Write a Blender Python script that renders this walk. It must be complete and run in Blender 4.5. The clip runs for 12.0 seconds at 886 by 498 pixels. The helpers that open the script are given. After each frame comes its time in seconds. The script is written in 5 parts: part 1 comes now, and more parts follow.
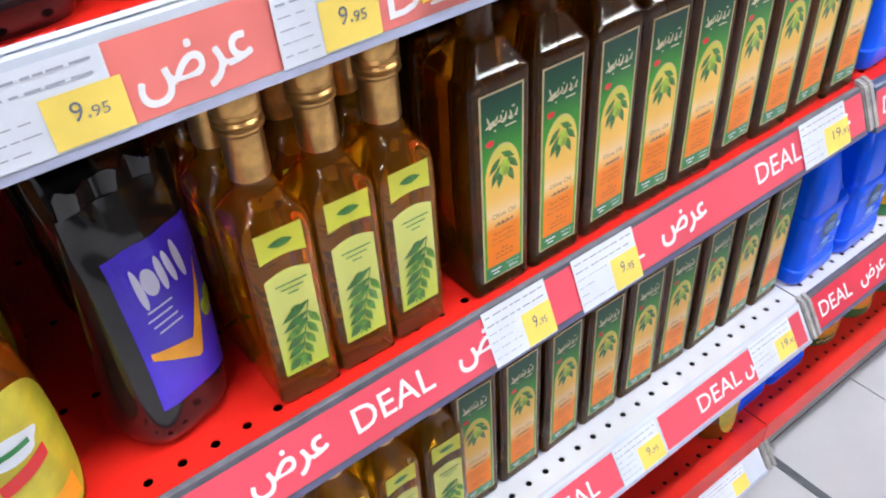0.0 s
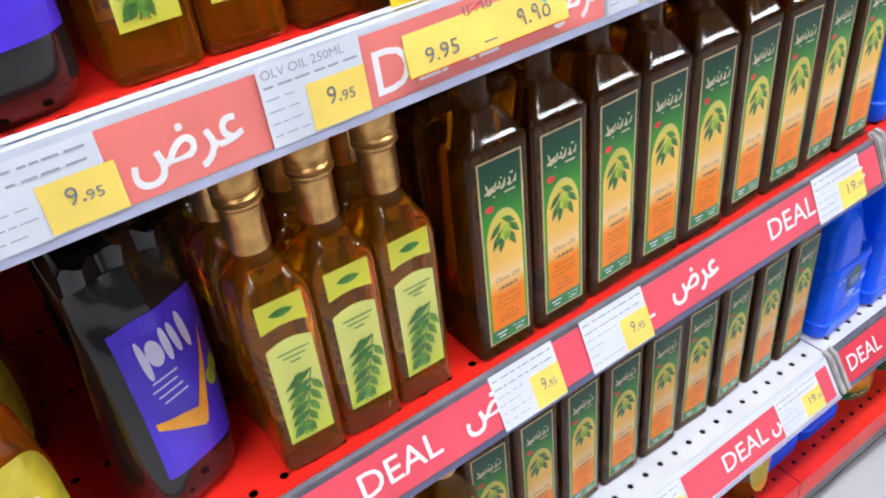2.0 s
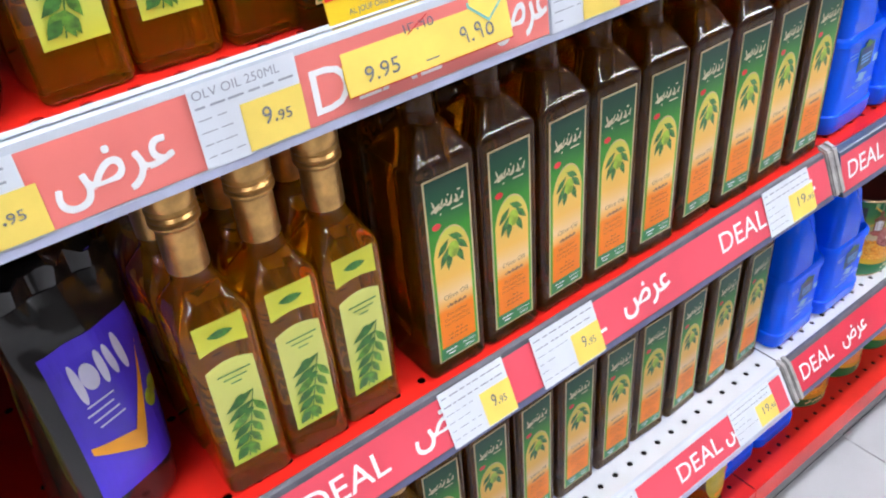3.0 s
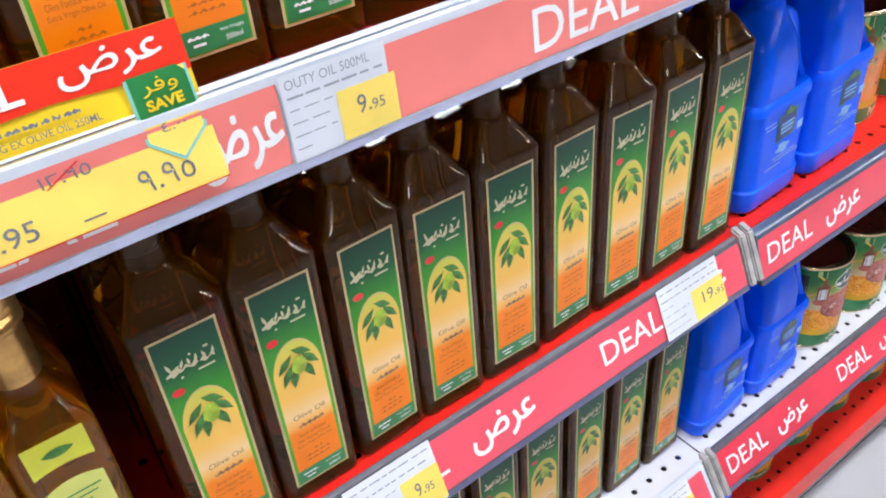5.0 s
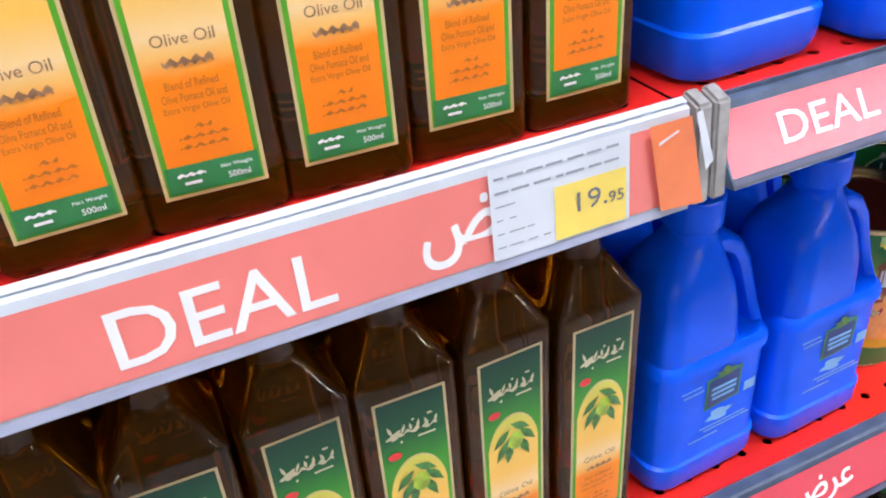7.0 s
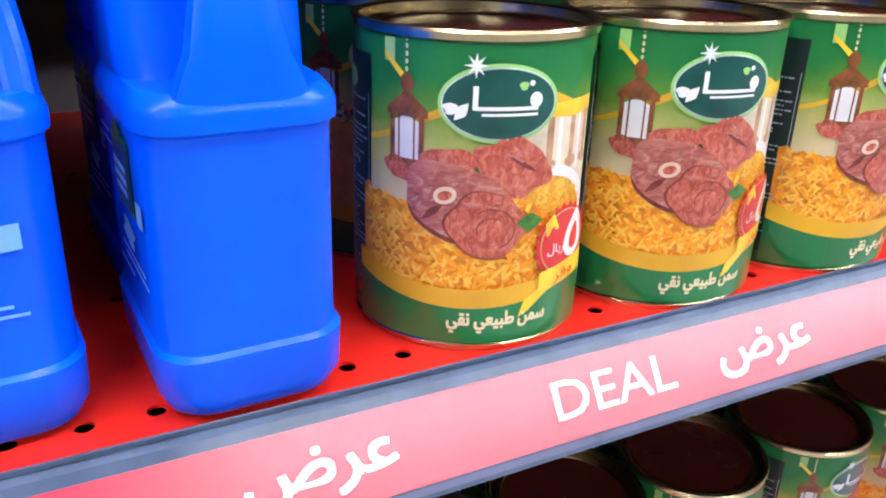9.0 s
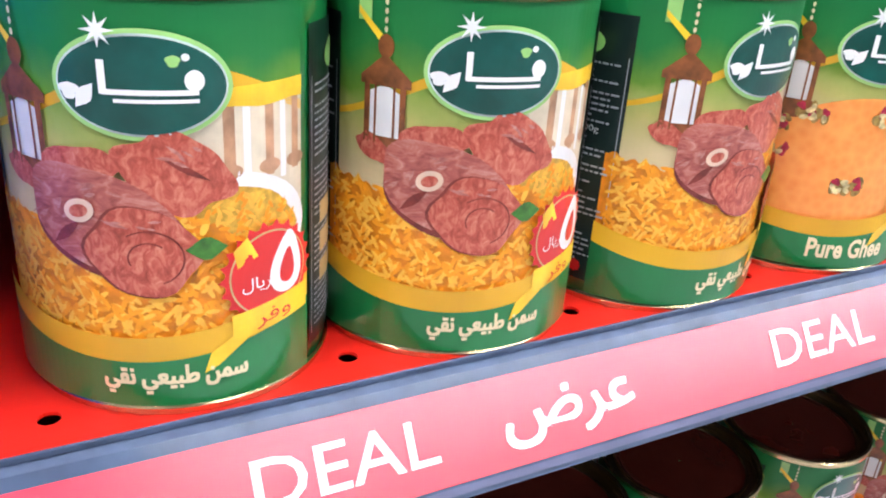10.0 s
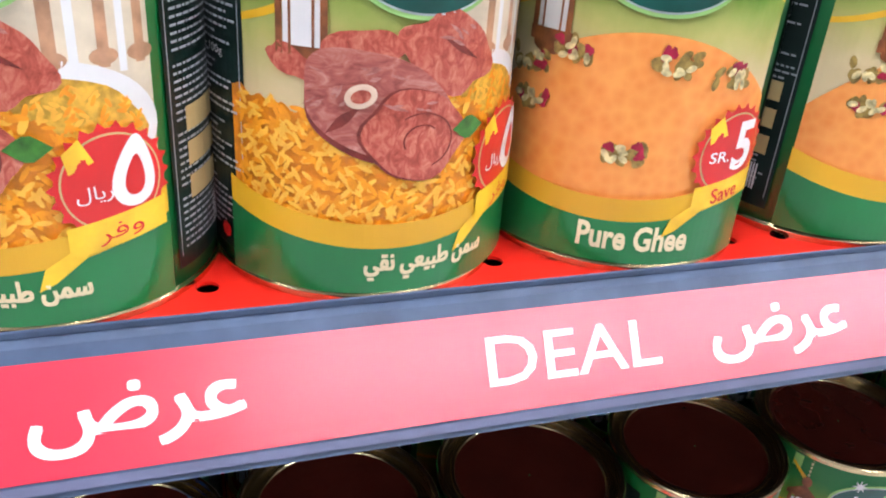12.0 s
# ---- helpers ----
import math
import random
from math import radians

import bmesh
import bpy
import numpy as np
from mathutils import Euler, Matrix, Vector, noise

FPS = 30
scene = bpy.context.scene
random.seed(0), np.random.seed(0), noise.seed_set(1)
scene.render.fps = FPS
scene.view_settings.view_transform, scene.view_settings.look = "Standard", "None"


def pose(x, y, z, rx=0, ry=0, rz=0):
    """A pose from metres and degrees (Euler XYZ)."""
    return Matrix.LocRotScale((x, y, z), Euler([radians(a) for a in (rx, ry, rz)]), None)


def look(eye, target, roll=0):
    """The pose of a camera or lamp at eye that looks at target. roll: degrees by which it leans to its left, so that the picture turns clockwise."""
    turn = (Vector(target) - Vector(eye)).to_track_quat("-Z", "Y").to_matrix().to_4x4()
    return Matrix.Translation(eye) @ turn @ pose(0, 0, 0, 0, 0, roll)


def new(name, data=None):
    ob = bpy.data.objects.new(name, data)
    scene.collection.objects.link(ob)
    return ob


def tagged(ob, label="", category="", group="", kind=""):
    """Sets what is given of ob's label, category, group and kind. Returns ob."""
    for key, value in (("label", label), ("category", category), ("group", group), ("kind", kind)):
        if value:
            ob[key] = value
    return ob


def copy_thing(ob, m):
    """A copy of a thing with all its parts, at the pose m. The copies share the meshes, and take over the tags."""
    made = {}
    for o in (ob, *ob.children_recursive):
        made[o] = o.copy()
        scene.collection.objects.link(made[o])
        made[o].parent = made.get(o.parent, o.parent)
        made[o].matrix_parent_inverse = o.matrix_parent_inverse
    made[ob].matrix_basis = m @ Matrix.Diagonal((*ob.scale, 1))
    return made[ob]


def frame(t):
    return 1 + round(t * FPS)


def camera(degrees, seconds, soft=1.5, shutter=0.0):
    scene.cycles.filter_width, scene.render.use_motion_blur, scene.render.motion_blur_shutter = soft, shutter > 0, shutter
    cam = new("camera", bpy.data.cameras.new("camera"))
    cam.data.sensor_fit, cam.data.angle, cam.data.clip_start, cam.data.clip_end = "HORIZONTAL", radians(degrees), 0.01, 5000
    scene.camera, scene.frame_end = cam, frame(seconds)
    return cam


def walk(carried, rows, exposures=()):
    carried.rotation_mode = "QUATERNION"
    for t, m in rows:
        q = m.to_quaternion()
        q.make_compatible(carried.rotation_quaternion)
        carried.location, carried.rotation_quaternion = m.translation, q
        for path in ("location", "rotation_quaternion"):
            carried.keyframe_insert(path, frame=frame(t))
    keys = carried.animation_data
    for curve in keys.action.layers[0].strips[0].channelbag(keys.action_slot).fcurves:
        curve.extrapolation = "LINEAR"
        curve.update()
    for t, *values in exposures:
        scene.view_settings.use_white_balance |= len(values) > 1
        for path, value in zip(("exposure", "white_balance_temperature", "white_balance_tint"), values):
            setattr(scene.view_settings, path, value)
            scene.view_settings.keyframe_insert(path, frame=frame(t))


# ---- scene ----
cam = camera(55.9, 12.0, soft=2.0)
PATH = [
    (0, (0.224, -0.337, 1.149), (1.068, 0.867, -0.055), -4.17),
    (0.5, (0.229, -0.338, 1.148), (1.006, 0.894, -0.072), -5.96),
    (1, (0.234, -0.339, 1.150), (0.997, 0.899, -0.072), -6.28),
    (1.5, (0.253, -0.351, 1.156), (1.046, 0.943, 0.012), -6.89),
    (2, (0.244, -0.351, 1.158), (1.069, 0.957, 0.054), -6.91),
    (2.5, (0.250, -0.352, 1.157), (1.120, 0.938, 0.068), -5.85),
    (2.7, (0.255, -0.351, 1.160), (1.139, 0.924, 0.064), -5.5),
    (4.3, (0.34, -0.354, 1.163), (1.262, 0.969, -0.021), -5.2),
    (4.5, (0.366, -0.346, 1.163), (1.282, 0.979, -0.023), -5.2),
    (5, (0.462, -0.314, 1.159), (1.37, 1.015, -0.028), -5.4),
    (5.5, (0.558, -0.289, 1.158), (1.436, 1.058, -0.032), -6.8),
    (6, (0.623, -0.279, 1.16), (1.421, 1.144, 0.003), -5.7),
    (6.5, (0.698, -0.264, 1.156), (1.362, 1.263, 0.049), -6.4),
    (7, (0.765, -0.257, 1.162), (1.408, 1.291, 0.072), -4.8),
    (7.2, (0.789, -0.267, 1.175), (1.415, 1.319, 0.13), -4.2),
    (8.8, (1.032, -0.246, 1.175), (1.886, 1.388, 0.4), 1.5),
    (9, (1.087, -0.221, 1.168), (1.952, 1.404, 0.385), 1.9),
    (9.5, (1.171, -0.199, 1.172), (2.085, 1.395, 0.382), 3.3),
    (9.6, (1.174, -0.199, 1.172), (2.1, 1.397, 0.4), 3.4),
    (10, (1.206, -0.191, 1.154), (2.095, 1.403, 0.336), 4.1),
    (10.5, (1.272, -0.192, 1.139), (2.082, 1.435, 0.303), 5.4),
    (11, (1.314, -0.194, 1.125), (2.095, 1.45, 0.294), 5.9),
    (11.5, (1.348, -0.187, 1.139), (2.053, 1.459, 0.249), 6.3),
    (12, (1.381, -0.191, 1.136), (1.982, 1.474, 0.204), 4.7),
]
walk(cam, [(t, look(eye, target, roll)) for t, eye, target, roll in PATH], [(0.0, -0.12), (4.3, -0.16), (7.2, -0.12), (9.0, 0.16), (10.5, 0.16), (12.0, 0.0)])

# ---- world, light, exposure ----
world = bpy.data.worlds.new("world")
scene.world = world
world.use_nodes = True
world.node_tree.nodes["Background"].inputs[0].default_value = (0.9, 0.95, 1.0, 1)
world.node_tree.nodes["Background"].inputs[1].default_value = 0.02
LIGHT_POWER = 49.0


# ---- materials ----
def mat(name, color, rough=0.5, metal=0.0, noise_scale=40.0, vary=0.12, bump=0.0, bump_scale=200.0, coat=0.0, coat_rough=0.1, coat_ior=1.5, trans=0.0, ior=1.45, spec=0.5):
    m = bpy.data.materials.new(name)
    m.use_nodes = True
    n, l = m.node_tree.nodes, m.node_tree.links
    b = n["Principled BSDF"]
    b.inputs["Roughness"].default_value = rough
    b.inputs["Metallic"].default_value = metal
    b.inputs["Coat Weight"].default_value = coat
    b.inputs["Coat Roughness"].default_value = coat_rough
    b.inputs["Coat IOR"].default_value = coat_ior
    b.inputs["Transmission Weight"].default_value = trans
    b.inputs["IOR"].default_value = ior
    b.inputs["Specular IOR Level"].default_value = spec
    co = n.new("ShaderNodeTexCoord")
    tx = n.new("ShaderNodeTexNoise")
    tx.inputs["Scale"].default_value = noise_scale
    tx.inputs["Detail"].default_value = 5
    l.new(co.outputs["Object"], tx.inputs["Vector"])
    mx = n.new("ShaderNodeMix")
    mx.data_type = "RGBA"
    c = Vector(color)
    mx.inputs[6].default_value = (*(c * (1 - vary)), 1)
    mx.inputs[7].default_value = (*[min(1, a * (1 + vary)) for a in c], 1)
    mr = n.new("ShaderNodeMapRange")
    mr.inputs["From Min"].default_value = 0.32
    mr.inputs["From Max"].default_value = 0.68
    l.new(tx.outputs["Fac"], mr.inputs["Value"])
    l.new(mr.outputs["Result"], mx.inputs[0])
    l.new(mx.outputs[2], b.inputs["Base Color"])
    if bump:
        t2 = n.new("ShaderNodeTexNoise")
        t2.inputs["Scale"].default_value = bump_scale
        t2.inputs["Detail"].default_value = 4
        l.new(co.outputs["Object"], t2.inputs["Vector"])
        bp = n.new("ShaderNodeBump")
        bp.inputs["Strength"].default_value = bump
        bp.inputs["Distance"].default_value = 0.001
        l.new(t2.outputs["Fac"], bp.inputs["Height"])
        l.new(bp.outputs["Normal"], b.inputs["Normal"])
    return m


def print_mat(name, stops, axis=2, rough=0.4, coat=0.2, coat_rough=0.12, wobble=0.03, wobble_scale=60.0):
    """A printed gradient along one axis of the thing's own box."""
    m = bpy.data.materials.new(name)
    m.use_nodes = True
    n, l = m.node_tree.nodes, m.node_tree.links
    b = n["Principled BSDF"]
    b.inputs["Roughness"].default_value = rough
    b.inputs["Specular IOR Level"].default_value = 0.3
    b.inputs["Coat Weight"].default_value = coat
    b.inputs["Coat Roughness"].default_value = coat_rough
    co = n.new("ShaderNodeTexCoord")
    sep = n.new("ShaderNodeSeparateXYZ")
    l.new(co.outputs["Generated"], sep.inputs[0])
    tx = n.new("ShaderNodeTexNoise")
    tx.inputs["Scale"].default_value = wobble_scale
    tx.inputs["Detail"].default_value = 4
    l.new(co.outputs["Object"], tx.inputs["Vector"])
    ma = n.new("ShaderNodeMath")
    ma.operation = "MULTIPLY_ADD"
    l.new(tx.outputs["Fac"], ma.inputs[0])
    ma.inputs[1].default_value = wobble * 2
    off = n.new("ShaderNodeMath")
    off.operation = "SUBTRACT"
    l.new(sep.outputs[axis], off.inputs[0])
    off.inputs[1].default_value = wobble
    l.new(off.outputs[0], ma.inputs[2])
    rp = n.new("ShaderNodeValToRGB")
    els = rp.color_ramp.elements
    while len(els) < len(stops):
        els.new(0.5)
    for e, (p, c) in zip(els, stops):
        e.position, e.color = p, (*c, 1)
    l.new(ma.outputs[0], rp.inputs[0])
    l.new(rp.outputs[0], b.inputs["Base Color"])
    return m


def flesh_mat(name, dark, mid, light, scale, stretch):
    """Streaky print of roast meat in three tones."""
    m = bpy.data.materials.new(name)
    m.use_nodes = True
    n, l = m.node_tree.nodes, m.node_tree.links
    b = n["Principled BSDF"]
    b.inputs["Roughness"].default_value = 0.4
    b.inputs["Coat Weight"].default_value = 0.4
    b.inputs["Coat Roughness"].default_value = 0.12
    co = n.new("ShaderNodeTexCoord")
    mp = n.new("ShaderNodeMapping")
    mp.inputs["Scale"].default_value = stretch
    mp.inputs["Rotation"].default_value = (0.4, 0.5, 0.0)
    l.new(co.outputs["Object"], mp.inputs["Vector"])
    t = n.new("ShaderNodeTexNoise")
    t.inputs["Scale"].default_value = scale
    t.inputs["Detail"].default_value = 8
    t.inputs["Roughness"].default_value = 0.65
    t.inputs["Distortion"].default_value = 1.2
    l.new(mp.outputs[0], t.inputs["Vector"])
    rp = n.new("ShaderNodeValToRGB")
    els = rp.color_ramp.elements
    els.new(0.5)
    for e, (q, c) in zip(els, ((0.3, dark), (0.5, mid), (0.72, light))):
        e.position, e.color = q, (*c, 1)
    l.new(t.outputs["Fac"], rp.inputs[0])
    l.new(rp.outputs[0], b.inputs["Base Color"])
    return m


def grain_mat(name, c0, c1, scale, stretch=(1, 1, 1), rough=0.4, coat=0.4, bump=0.0):
    """Small grains or fibres printed in two colours."""
    m = bpy.data.materials.new(name)
    m.use_nodes = True
    n, l = m.node_tree.nodes, m.node_tree.links
    b = n["Principled BSDF"]
    b.inputs["Roughness"].default_value = rough
    b.inputs["Coat Weight"].default_value = coat
    b.inputs["Coat Roughness"].default_value = 0.12
    co = n.new("ShaderNodeTexCoord")
    mp = n.new("ShaderNodeMapping")
    mp.inputs["Scale"].default_value = stretch
    l.new(co.outputs["Object"], mp.inputs["Vector"])
    v = n.new("ShaderNodeTexVoronoi")
    v.inputs["Scale"].default_value = scale
    l.new(mp.outputs[0], v.inputs["Vector"])
    t = n.new("ShaderNodeTexNoise")
    t.inputs["Scale"].default_value = scale * 0.25
    t.inputs["Detail"].default_value = 5
    l.new(mp.outputs[0], t.inputs["Vector"])
    ad = n.new("ShaderNodeMath")
    ad.operation = "MULTIPLY_ADD"
    l.new(v.outputs["Distance"], ad.inputs[0])
    ad.inputs[1].default_value = 0.9
    su = n.new("ShaderNodeMath")
    su.operation = "SUBTRACT"
    l.new(t.outputs["Fac"], su.inputs[0])
    su.inputs[1].default_value = 0.35
    l.new(su.outputs[0], ad.inputs[2])
    mx = n.new("ShaderNodeMix")
    mx.data_type = "RGBA"
    mx.inputs[6].default_value = (*c1, 1)
    mx.inputs[7].default_value = (*c0, 1)
    l.new(ad.outputs[0], mx.inputs[0])
    l.new(mx.outputs[2], b.inputs["Base Color"])
    return m


RED = mat("red_enamel", (0.75, 0.018, 0.01), 0.38, noise_scale=12, vary=0.15, bump=0.05, bump_scale=300)
WHITE_STEEL = mat("white_enamel", (0.66, 0.68, 0.7), 0.4, noise_scale=15, vary=0.06)
GREY_PANEL = mat("grey_panel", (0.11, 0.11, 0.115), 0.5, noise_scale=8, vary=0.1)
RAIL_WHITE = mat("rail_white", (0.62, 0.68, 0.75), 0.25, coat=0.5, noise_scale=20, vary=0.05)
RAIL_SLATE = mat("rail_slate", (0.055, 0.085, 0.15), 0.4, coat=0.15, noise_scale=60, vary=0.2, bump=0.1, bump_scale=90)
RAIL_DARK = mat("rail_dark", (0.1, 0.1, 0.12), 0.4, noise_scale=60, vary=0.2)
RAIL_EDGE_PALE = mat("rail_edge_pale", (0.4, 0.43, 0.56), 0.4, coat=0.2, noise_scale=60, vary=0.1)
RAIL_EDGE = mat("rail_edge", (0.11, 0.12, 0.2), 0.5, coat=0.0, noise_scale=60, vary=0.1)
CAP_GREY = mat("end_cap_grey", (0.34, 0.33, 0.315), 0.5, noise_scale=80, vary=0.25, bump=0.1)
STRIP_RED = mat("strip_print", (0.85, 0.2, 0.17), 0.32, noise_scale=9, vary=0.1, coat=1.0, coat_rough=0.3)
STRIP_PINK = mat("strip_print_pink", (0.78, 0.03, 0.065), 0.3, noise_scale=9, vary=0.12, coat=1.0, coat_rough=0.27, coat_ior=1.6)
STRIP_ROSE = mat("strip_print_rose", (0.82, 0.085, 0.125), 0.3, noise_scale=9, vary=0.1, coat=1.0, coat_rough=0.27, coat_ior=1.6)
INK_WHITE = mat("ink_white", (0.88, 0.88, 0.88), 0.35, vary=0.02, coat=0.6, coat_rough=0.2)
PAPER = mat("paper", (0.68, 0.72, 0.77), 0.5, noise_scale=30, vary=0.05, coat=0.3, coat_rough=0.3)
PAPER_YELLOW = mat("paper_yellow", (0.9, 0.68, 0.13), 0.5, noise_scale=30, vary=0.08, coat=0.3, coat_rough=0.3)
CARD_YELLOW = mat("card_yellow", (0.88, 0.6, 0.02), 0.35, noise_scale=20, vary=0.06, coat=0.6, coat_rough=0.2)
CARD_RED = mat("card_red", (0.8, 0.03, 0.01), 0.35, vary=0.06, coat=0.6, coat_rough=0.2)
INK_GREY = mat("ink_grey", (0.16, 0.17, 0.2), 0.6, vary=0.1)
INK_TAG = mat("ink_tag", (0.32, 0.34, 0.39), 0.6, vary=0.1)
INK_PALE = mat("ink_pale", (0.42, 0.44, 0.48), 0.6, vary=0.1)
ORANGE_CARD = mat("orange_card", (0.85, 0.22, 0.08), 0.4, vary=0.06, coat=0.4)
GLASS_OLIVE = mat("dark_olive_glass", (0.34, 0.115, 0.003), 0.03, trans=0.9, ior=1.36, noise_scale=25, vary=0.25)
GLASS_AMBER = mat("amber_oil_glass", (0.9, 0.37, 0.005), 0.03, trans=0.9, ior=1.45, noise_scale=25, vary=0.2)
GLASS_BLACK = mat("black_glass", (0.012, 0.011, 0.011), 0.14, noise_scale=25, vary=0.3, coat=0.6, coat_rough=0.1)
CAP_DARK = mat("dark_cap", (0.03, 0.025, 0.02), 0.35, noise_scale=80, vary=0.2)
FOIL_GOLD = mat("gold_foil", (0.62, 0.36, 0.12), 0.3, metal=0.85, noise_scale=120, vary=0.2, bump=0.1)
GOLD_INK = mat("gold_ink", (0.62, 0.46, 0.2), 0.4, vary=0.1, coat=0.4)
GREEN_MID = mat("green_ink", (0.02, 0.2, 0.05), 0.35, vary=0.15, coat=0.5)
LEAF = mat("leaf_print", (0.04, 0.16, 0.02), 0.4, noise_scale=200, vary=0.5, coat=0.4)
OLIVE = mat("olive_print", (0.36, 0.5, 0.03), 0.4, noise_scale=150, vary=0.35, coat=0.4)
RED_INK = mat("red_ink", (0.7, 0.02, 0.02), 0.35, vary=0.1, coat=0.5)
OLIVE_TOP = print_mat("label_green", [(0.0, (0.1, 0.36, 0.02)), (0.5, (0.1, 0.38, 0.02)), (0.72, (0.04, 0.26, 0.02)), (0.84, (0.008, 0.1, 0.03)), (1.0, (0.004, 0.055, 0.03))])
ARCH = print_mat("label_amber", [(0.0, (0.95, 0.22, 0.001)), (0.31, (0.95, 0.25, 0.002)), (0.39, (0.93, 0.52, 0.14)), (0.45, (0.92, 0.64, 0.3)), (0.6, (0.93, 0.53, 0.1)), (0.8, (0.87, 0.55, 0.1)), (1.0, (0.58, 0.58, 0.08))], coat=0.25)
LIME = mat("lime_label", (0.62, 0.62, 0.035), 0.4, noise_scale=30, vary=0.06, coat=0.4)
LEAF_LIME = mat("leaf_print_light", (0.09, 0.24, 0.02), 0.4, noise_scale=250, vary=0.5, coat=0.4)
LIME_LOW = print_mat("lime_label_low", [(0.0, (0.6, 0.68, 0.06)), (0.5, (0.64, 0.66, 0.17)), (1.0, (0.66, 0.68, 0.16))])
VIOLET = mat("blue_violet_label", (0.07, 0.03, 0.62), 0.35, noise_scale=40, vary=0.12, coat=0.5)
ORANGE_INK = mat("orange_ink", (0.95, 0.4, 0.02), 0.4, vary=0.08, coat=0.4)
LILAC = mat("lilac_ink", (0.72, 0.7, 0.9), 0.4, vary=0.08, coat=0.4)
JUG_BLUE = mat("jug_blue_plastic", (0.0004, 0.105, 0.95), 0.24, noise_scale=14, vary=0.12, bump=0.04, bump_scale=250, spec=0.25)
JUG_INK = mat("jug_pale_ink", (0.18, 0.43, 0.78), 0.4, vary=0.1)
JUG_DARK = mat("jug_dark_label", (0.01, 0.03, 0.16), 0.4, vary=0.2)
TIN_GOLD = mat("gold_tin", (0.62, 0.5, 0.28), 0.22, metal=1.0, noise_scale=60, vary=0.15)
TIN_LID = mat("lid_lacquer", (0.055, 0.009, 0.006), 0.25, noise_scale=30, vary=0.2)
CAN_GREEN = mat("can_green", (0.006, 0.165, 0.042), 0.28, noise_scale=18, vary=0.15, coat=0.7, coat_rough=0.08)
CAN_GLOW = print_mat("can_glow", [(0.0, (0.62, 0.52, 0.36)), (0.46, (0.66, 0.53, 0.3)), (0.6, (0.46, 0.44, 0.14)), (0.73, (0.13, 0.28, 0.03)), (0.86, (0.014, 0.18, 0.042)), (1.0, (0.008, 0.16, 0.043))], wobble=0.12, wobble_scale=40)
CAN_PANEL = mat("can_panel", (0.003, 0.015, 0.012), 0.4, vary=0.2, coat=0.25)
LOGO_EDGE = mat("logo_edge", (0.35, 0.65, 0.2), 0.3, vary=0.1, coat=0.6)
RING_SILVER = mat("silver_ink", (0.55, 0.64, 0.62), 0.35, noise_scale=90, vary=0.3, coat=0.5)
LOGO_TEAL = mat("logo_teal", (0.003, 0.075, 0.06), 0.3, noise_scale=60, vary=0.3, coat=0.6)
RICE = mat("rice_print", (0.74, 0.24, 0.009), 0.4, noise_scale=180, vary=0.25, coat=0.4)
RICE_GRAIN = mat("rice_grain", (0.97, 0.35, 0.014), 0.4, noise_scale=300, vary=0.15, coat=0.3)
RICE_PALE = mat("rice_grain_pale", (0.98, 0.5, 0.06), 0.4, noise_scale=300, vary=0.12, coat=0.3)
MEAT = flesh_mat("meat_print", (0.22, 0.04, 0.032), (0.42, 0.11, 0.085), (0.58, 0.3, 0.25), 150, (1, 1, 2.2))
MEAT_PALE = flesh_mat("meat_sheen_print", (0.28, 0.07, 0.06), (0.44, 0.17, 0.145), (0.62, 0.36, 0.31), 190, (1, 1, 2.4))
MEAT_DARK = mat("meat_crevice_print", (0.2, 0.03, 0.022), 0.4, noise_scale=200, vary=0.4, coat=0.4)
RICE_FAR = mat("far_rice_print", (0.78, 0.43, 0.05), 0.4, noise_scale=350, vary=0.35, coat=0.4)
COPPER = mat("copper_print", (0.5, 0.27, 0.15), 0.4, noise_scale=120, vary=0.4, coat=0.4)
CREAM_PRINT = mat("cream_print", (0.72, 0.62, 0.46), 0.4, noise_scale=60, vary=0.25, coat=0.4)
MEAT_LT = flesh_mat("meat_light_print", (0.24, 0.028, 0.016), (0.48, 0.09, 0.056), (0.66, 0.26, 0.18), 210, (1.6, 1.6, 1))
BONE = mat("bone_print", (0.8, 0.6, 0.45), 0.4, vary=0.15, coat=0.4)
PLATE = mat("plate_print", (0.8, 0.8, 0.8), 0.4, vary=0.08, coat=0.4)
JAR = mat("jar_print", (0.36, 0.18, 0.08), 0.4, noise_scale=150, vary=0.5, coat=0.4)
BROWN = mat("lantern_brown", (0.22, 0.07, 0.02), 0.4, noise_scale=200, vary=0.4, coat=0.4)
GOLD_BAND = print_mat("gold_band", [(0.0, (0.78, 0.45, 0.02)), (0.5, (0.62, 0.33, 0.03)), (1.0, (0.82, 0.47, 0.03))], axis=0)
RIBBON = mat("ribbon_gold", (0.95, 0.55, 0.03), 0.35, noise_scale=90, vary=0.2, coat=0.5)
CAKE = grain_mat("cake_print", (0.9, 0.36, 0.085), (0.82, 0.25, 0.045), 260)
# near-black colour standing in for the shade inside the hollow decks
DECK_SHADE = mat("deck_hole_shade", (0.02, 0.012, 0.012), 0.8, noise_scale=20, vary=0.3)
SEED = mat("seed_print", (0.3, 0.2, 0.05), 0.4, noise_scale=400, vary=0.5, coat=0.3)
NUT = mat("nut_print", (0.62, 0.52, 0.26), 0.4, noise_scale=400, vary=0.5, coat=0.3)
PETAL = mat("petal_print", (0.4, 0.012, 0.05), 0.4, noise_scale=300, vary=0.4, coat=0.3)
PALE_GOLD = mat("pale_gold_ink", (0.6, 0.54, 0.34), 0.4, vary=0.15, coat=0.3)
CREAM_INK = mat("cream_ink", (0.8, 0.68, 0.42), 0.4, vary=0.1, coat=0.4)
